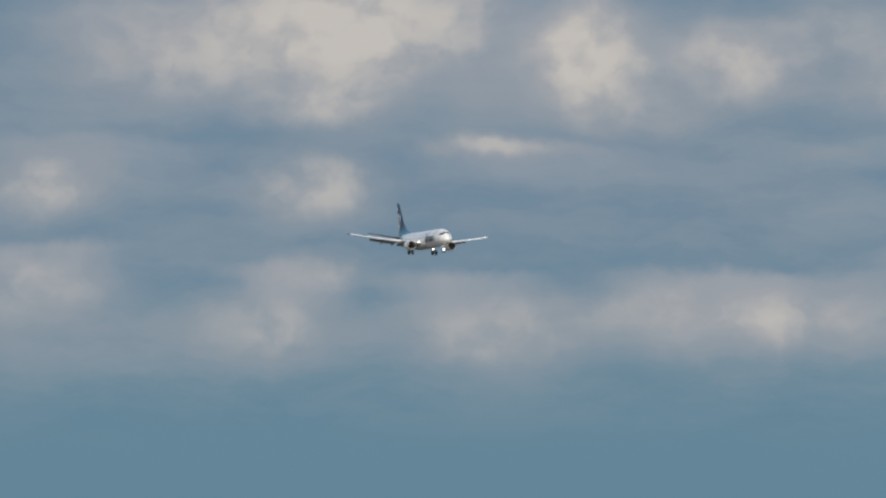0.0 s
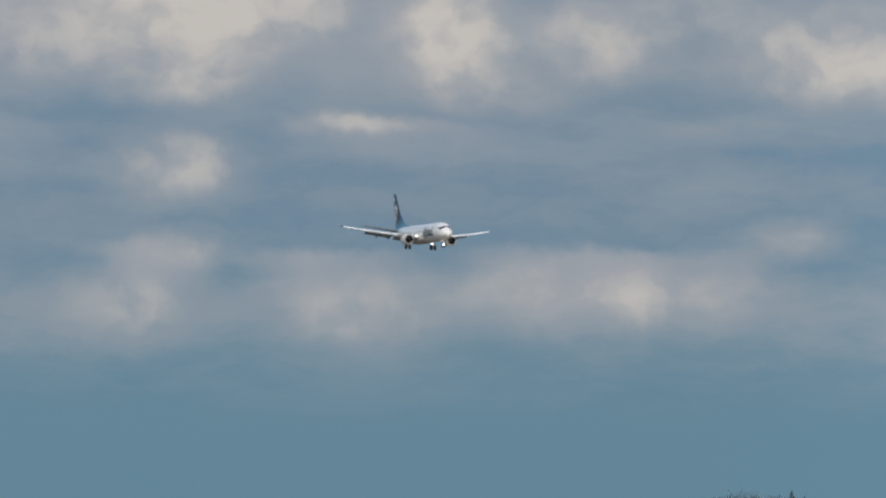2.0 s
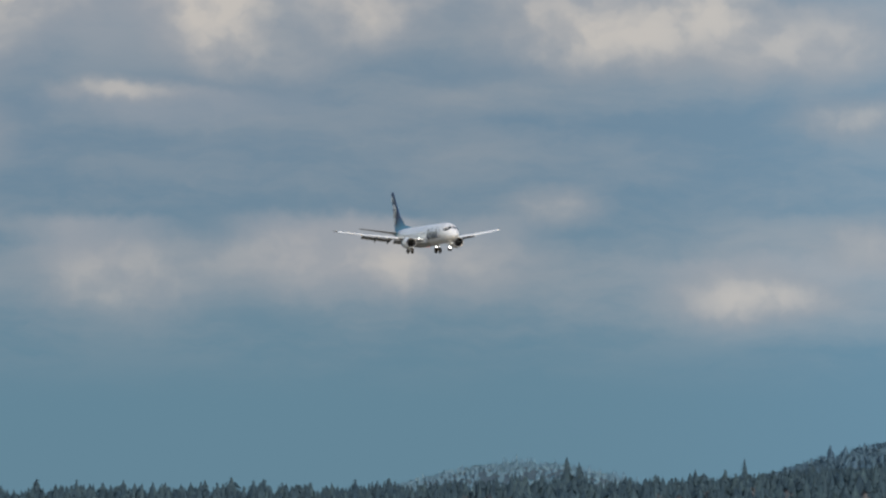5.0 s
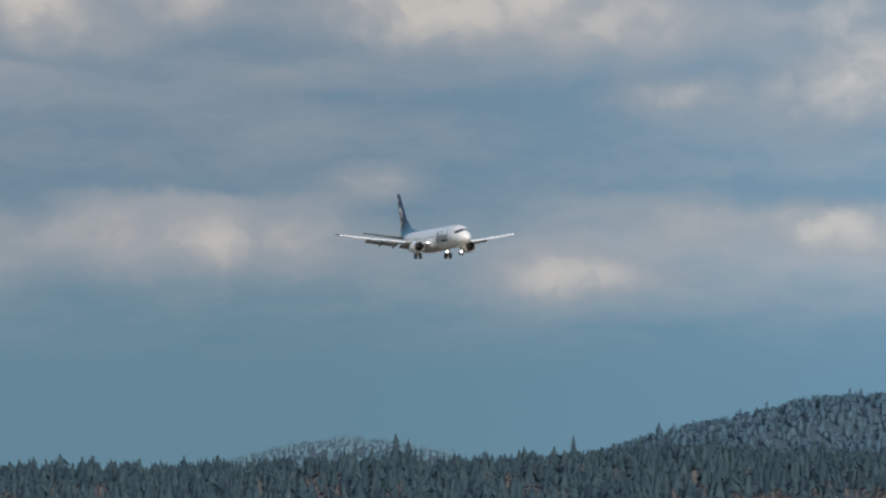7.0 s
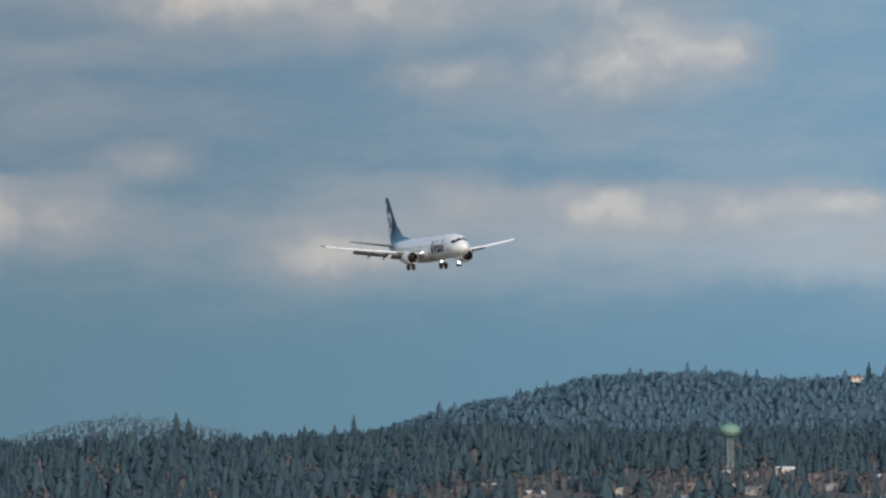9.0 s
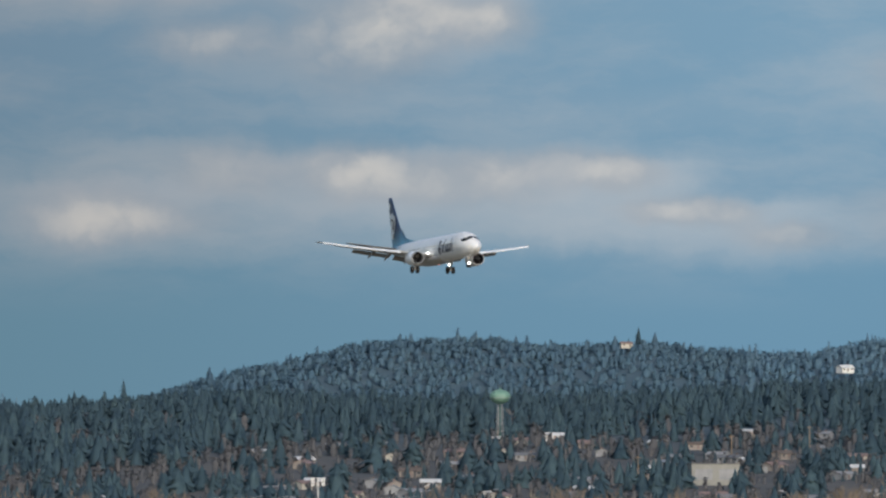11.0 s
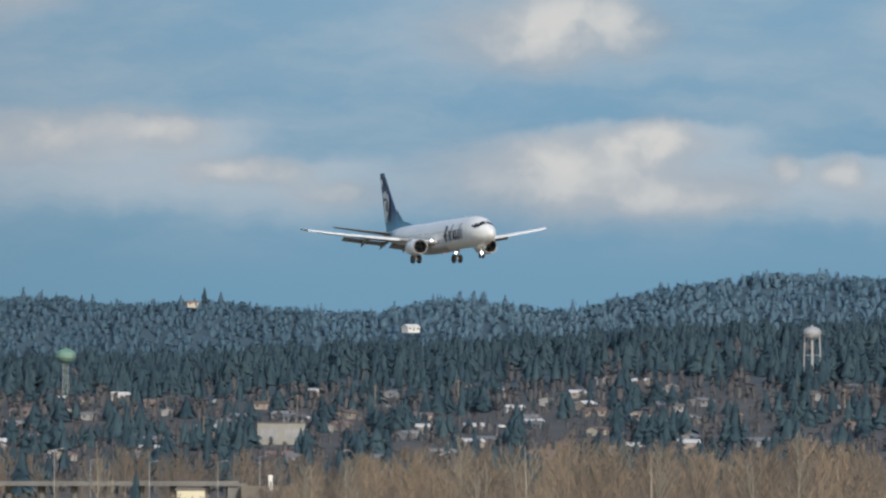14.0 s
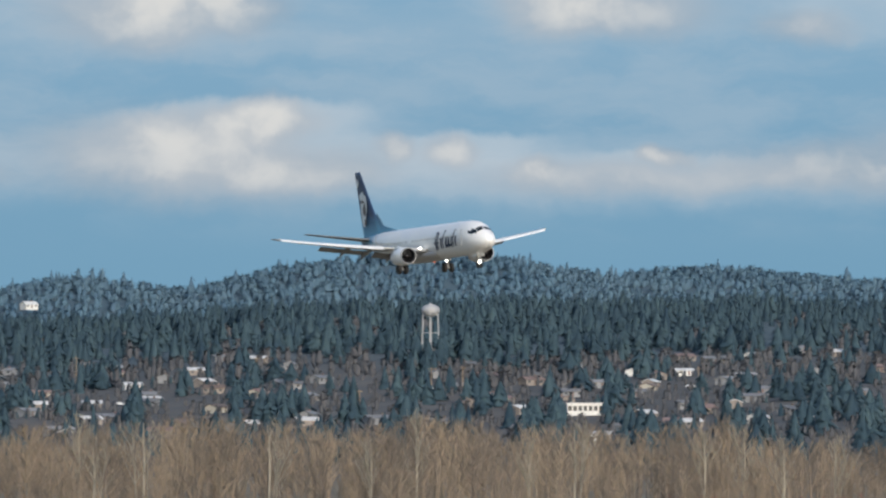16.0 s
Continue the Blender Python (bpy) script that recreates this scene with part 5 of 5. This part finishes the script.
def build_road():
    """Elevated road on piers beyond the scrub, with its parapet."""
    root = thing("elevated_road", "grey concrete elevated road with parapet on piers", "bridge", kind="structure")
    r = 1600.0
    def strip(name, e0, e1, dr0, dr1, a0, a1, mat):
        loops = []
        for a in np.linspace(a0, a1, 24):
            z0, z1 = EYE + r * e0 / LENS, EYE + r * e1 / LENS
            loops.append([(*spot(a, r + dr0), z0), (*spot(a, r + dr0), z1), (*spot(a, r + dr1), z1), (*spot(a, r + dr1), z0)])
        v, f = rings(loops)
        return mesh_object(name, v, f, mat, root)
    strip("deck", -50, -45, 0, 11, -900, 512, CONCRETE)
    strip("parapet", -45, -42, 0.1, 0.45, -900, 512, CONCRETE)
    strip("parapet", -45, -42, 10.5, 10.9, -900, 512, CONCRETE)
    for a in range(-880, 520, 58):
        x, y = spot(a, r + 5)
        bm = bmesh.new()
        rod(bm, (x, y, -0.5), (x, y, EYE - r * 50 / LENS), 0.8, 0.8, 12)
        part("pier", bm, CONCRETE, root)
    x, y = spot(508, r + 4)
    bm = bmesh.new()
    box(bm, x - 2.2, x + 2.2, y - 3, y + 6, -0.5, EYE - r * 45.5 / LENS, 0.1)
    part("abutment", bm, CONCRETE, root)


build_road()


def pylon_sign(a, r, e0, e1):
    x, y = spot(a, r)
    foot = ground_z(x, y)
    z0, z1 = EYE + r * e0 / LENS - foot, EYE + r * e1 / LENS - foot
    root = thing("pylon_sign", "tall narrow white sign pylon beside the road", "sign", m=pose(x, y, foot))
    bm = bmesh.new()
    box(bm, -0.5, 0.5, -0.2, 0.2, z0, z1, 0.04)
    part("board", bm, WALLS[0], root, "blank white board")
    bm = bmesh.new()
    rod(bm, (0, 0, -0.3), (0, 0, z0), 0.14, 0.14, 8)
    part("post", bm, SILVER, root)


pylon_sign(568, 1590, -58, -31)


def overhead_wire(a0, a1, r, e0, e1, sag):
    """A slack cable between two places beside the road."""
    p, q = Vector(spot(a0, r, e0)), Vector(spot(a1, r, e1))
    cu = bpy.data.curves.new("overhead_wire", "CURVE")
    cu.dimensions, cu.bevel_depth, cu.bevel_resolution = "3D", 0.035, 1
    sp = cu.splines.new("POLY")
    sp.points.add(12)
    for i in range(13):
        t = i / 12
        v = p.lerp(q, t)
        sp.points[i].co = (v.x, v.y, v.z - sag * 4 * t * (1 - t), 1)
    cu.materials.append(SILVER)
    tagged(new("overhead_wire", cu), "slack grey overhead wire along the elevated road", "cable", "overhead wires")


for a0, a1, e0, e1 in ((-420, -231, -14, -2), (-420, -186, -22, -8), (-231, 67, -2, 4), (-420, -186, -28, -14)):
    overhead_wire(a0, a1, 1575, e0, e1, 0.6)


def parked_car(a, r, turn, paint, label):
    x, y = spot(a, r)
    z = ground_z(x, y)
    root = thing("parked_car", label, "car", "parked cars", pose(x, y, z, 0, 0, turn))
    prof = [(-2.1, 0.35), (-2.1, 0.8), (-1.5, 0.95), (-0.9, 1.42), (0.7, 1.45), (1.3, 1.0), (2.1, 0.85), (2.15, 0.35)]
    loops = [[(px, yy, pz) for px, pz in prof] for yy in (-0.85, 0.85)]
    mesh_object("body", *rings(loops), paint, root)
    for sx in (-1.3, 1.3):
        for sy in (-0.8, 0.8):
            bm = bmesh.new()
            rod(bm, (sx, sy - 0.1, 0.33), (sx, sy + 0.1, 0.33), 0.33, sides=12)
            part("wheel", bm, RUBBER, root)
    bm = bmesh.new()
    box(bm, -0.85, 0.65, -0.87, 0.87, 1.0, 1.34)
    part("side_windows", bm, PANE, root)


CAR_WHITE = material("white_car_paint", (0.70, 0.70, 0.70), (0.80, 0.80, 0.79), 0.5, 0.2)
CAR_RED = material("red_car_paint", (0.30, 0.03, 0.025), (0.40, 0.05, 0.04), 0.5, 0.2)
for i, (a, r, q) in enumerate(((1708, 3300, 20), (1718, 3302, 25), (1726, 3306, 15), (694, 3150, 10), (700, 3153, 20), (520, 2700, 5), (975, 3060, 30), (1560, 2500, 12), (1985, 3160, 8), (86, 2900, 40))):
    parked_car(a, r, q, CAR_RED if i == 7 else CAR_WHITE, "small white car parked among the houses" if i != 7 else "small red car parked among the houses")


def embankment(a0, a1, r, e_top, width):
    """A low grassy bank that carries the road off the end of the bridge."""
    loops = []
    for i, a in enumerate(np.linspace(a0, a1, 30)):
        top = EYE + r * (e_top - 6 * i / 29) / LENS
        loops.append([(*spot(a, r - width), -0.5), (*spot(a, r - 2), top), (*spot(a, r + 9), top), (*spot(a, r + 9 + width), -0.5)])
    v, f = rings(loops)
    tagged(mesh_object("embankment", v, f, BANK), "brown grassy road embankment beyond the bridge", "embankment", kind="structure")


BANK = material("dry_bank_grass", (0.15, 0.125, 0.095), (0.22, 0.19, 0.15), 0.05, 0.95, fine=20)
embankment(516, 900, 1600, -50, 9)


# ---------------------------------------------------------------- what moves
FLIGHT = [
    (0.0, -216.34, 1623.2, 91.23, 24.32, -0.46, 0.39),
    (0.5, -206.52, 1599.2, 88.71, 24.30, -0.58, 2.68),
    (1.0, -196.65, 1575.2, 86.41, 24.22, -0.72, 3.71),
    (1.5, -186.34, 1551.0, 84.09, 23.77, -0.64, 2.71),
    (2.0, -175.78, 1526.8, 82.10, 23.47, -0.20, 1.09),
    (2.5, -165.23, 1502.5, 80.22, 23.07, -0.29, -0.31),
    (3.0, -154.64, 1478.1, 77.99, 22.63, 0.07, -1.53),
    (3.5, -144.43, 1453.7, 75.40, 22.45, 0.36, -3.49),
    (4.0, -134.38, 1429.1, 72.51, 22.34, 0.06, -3.14),
    (6.5, -83.26, 1305.4, 59.38, 20.84, -1.39, 0.14),
    (7.0, -73.07, 1280.4, 57.03, 20.65, -1.47, -1.21),
    (7.5, -62.54, 1255.4, 54.78, 20.44, -1.42, -0.71),
    (8.0, -52.05, 1230.3, 52.34, 19.95, -1.62, -2.10),
    (8.5, -41.76, 1205.1, 49.96, 19.66, -1.08, -3.12),
    (11.0, 7.06, 1077.9, 37.84, 18.39, -2.69, 0.34),
    (11.5, 16.46, 1052.3, 36.14, 18.07, -3.06, 0.80),
    (12.0, 25.88, 1026.6, 34.61, 17.95, -2.92, -0.22),
    (12.5, 35.28, 1000.8, 33.26, 17.39, -2.63, -0.73),
    (13.0, 44.78, 974.9, 32.07, 16.93, -2.37, -0.95),
    (13.5, 54.00, 948.9, 30.47, 16.45, -2.07, -1.72),
    (14.0, 63.21, 922.9, 29.01, 16.02, -2.16, -1.11),
    (14.5, 72.30, 896.8, 27.54, 15.63, -2.20, -0.39),
    (15.0, 81.49, 870.6, 25.86, 15.02, -2.28, -0.66),
    (15.5, 90.42, 844.4, 24.10, 14.60, -2.49, -1.58),
    (16.0, 99.12, 818.1, 22.42, 14.40, -2.33, -2.75),
]


def motions():
    walk(airliner, [(t, pose(x, y, z + EYE, 0, 0, yaw) @ pose(0, 0, 0, pitch, 0, 0) @ pose(0, 0, 0, 0, roll, 0)) for t, x, y, z, yaw, pitch, roll in FLIGHT])
    drift = math.degrees(8.0 / LENS)
    walk(cloud_bank, [(t, pose(0, 0, 0, 0, 0, drift * (t - 8))) for t in (0, 8, 16)])


motions()
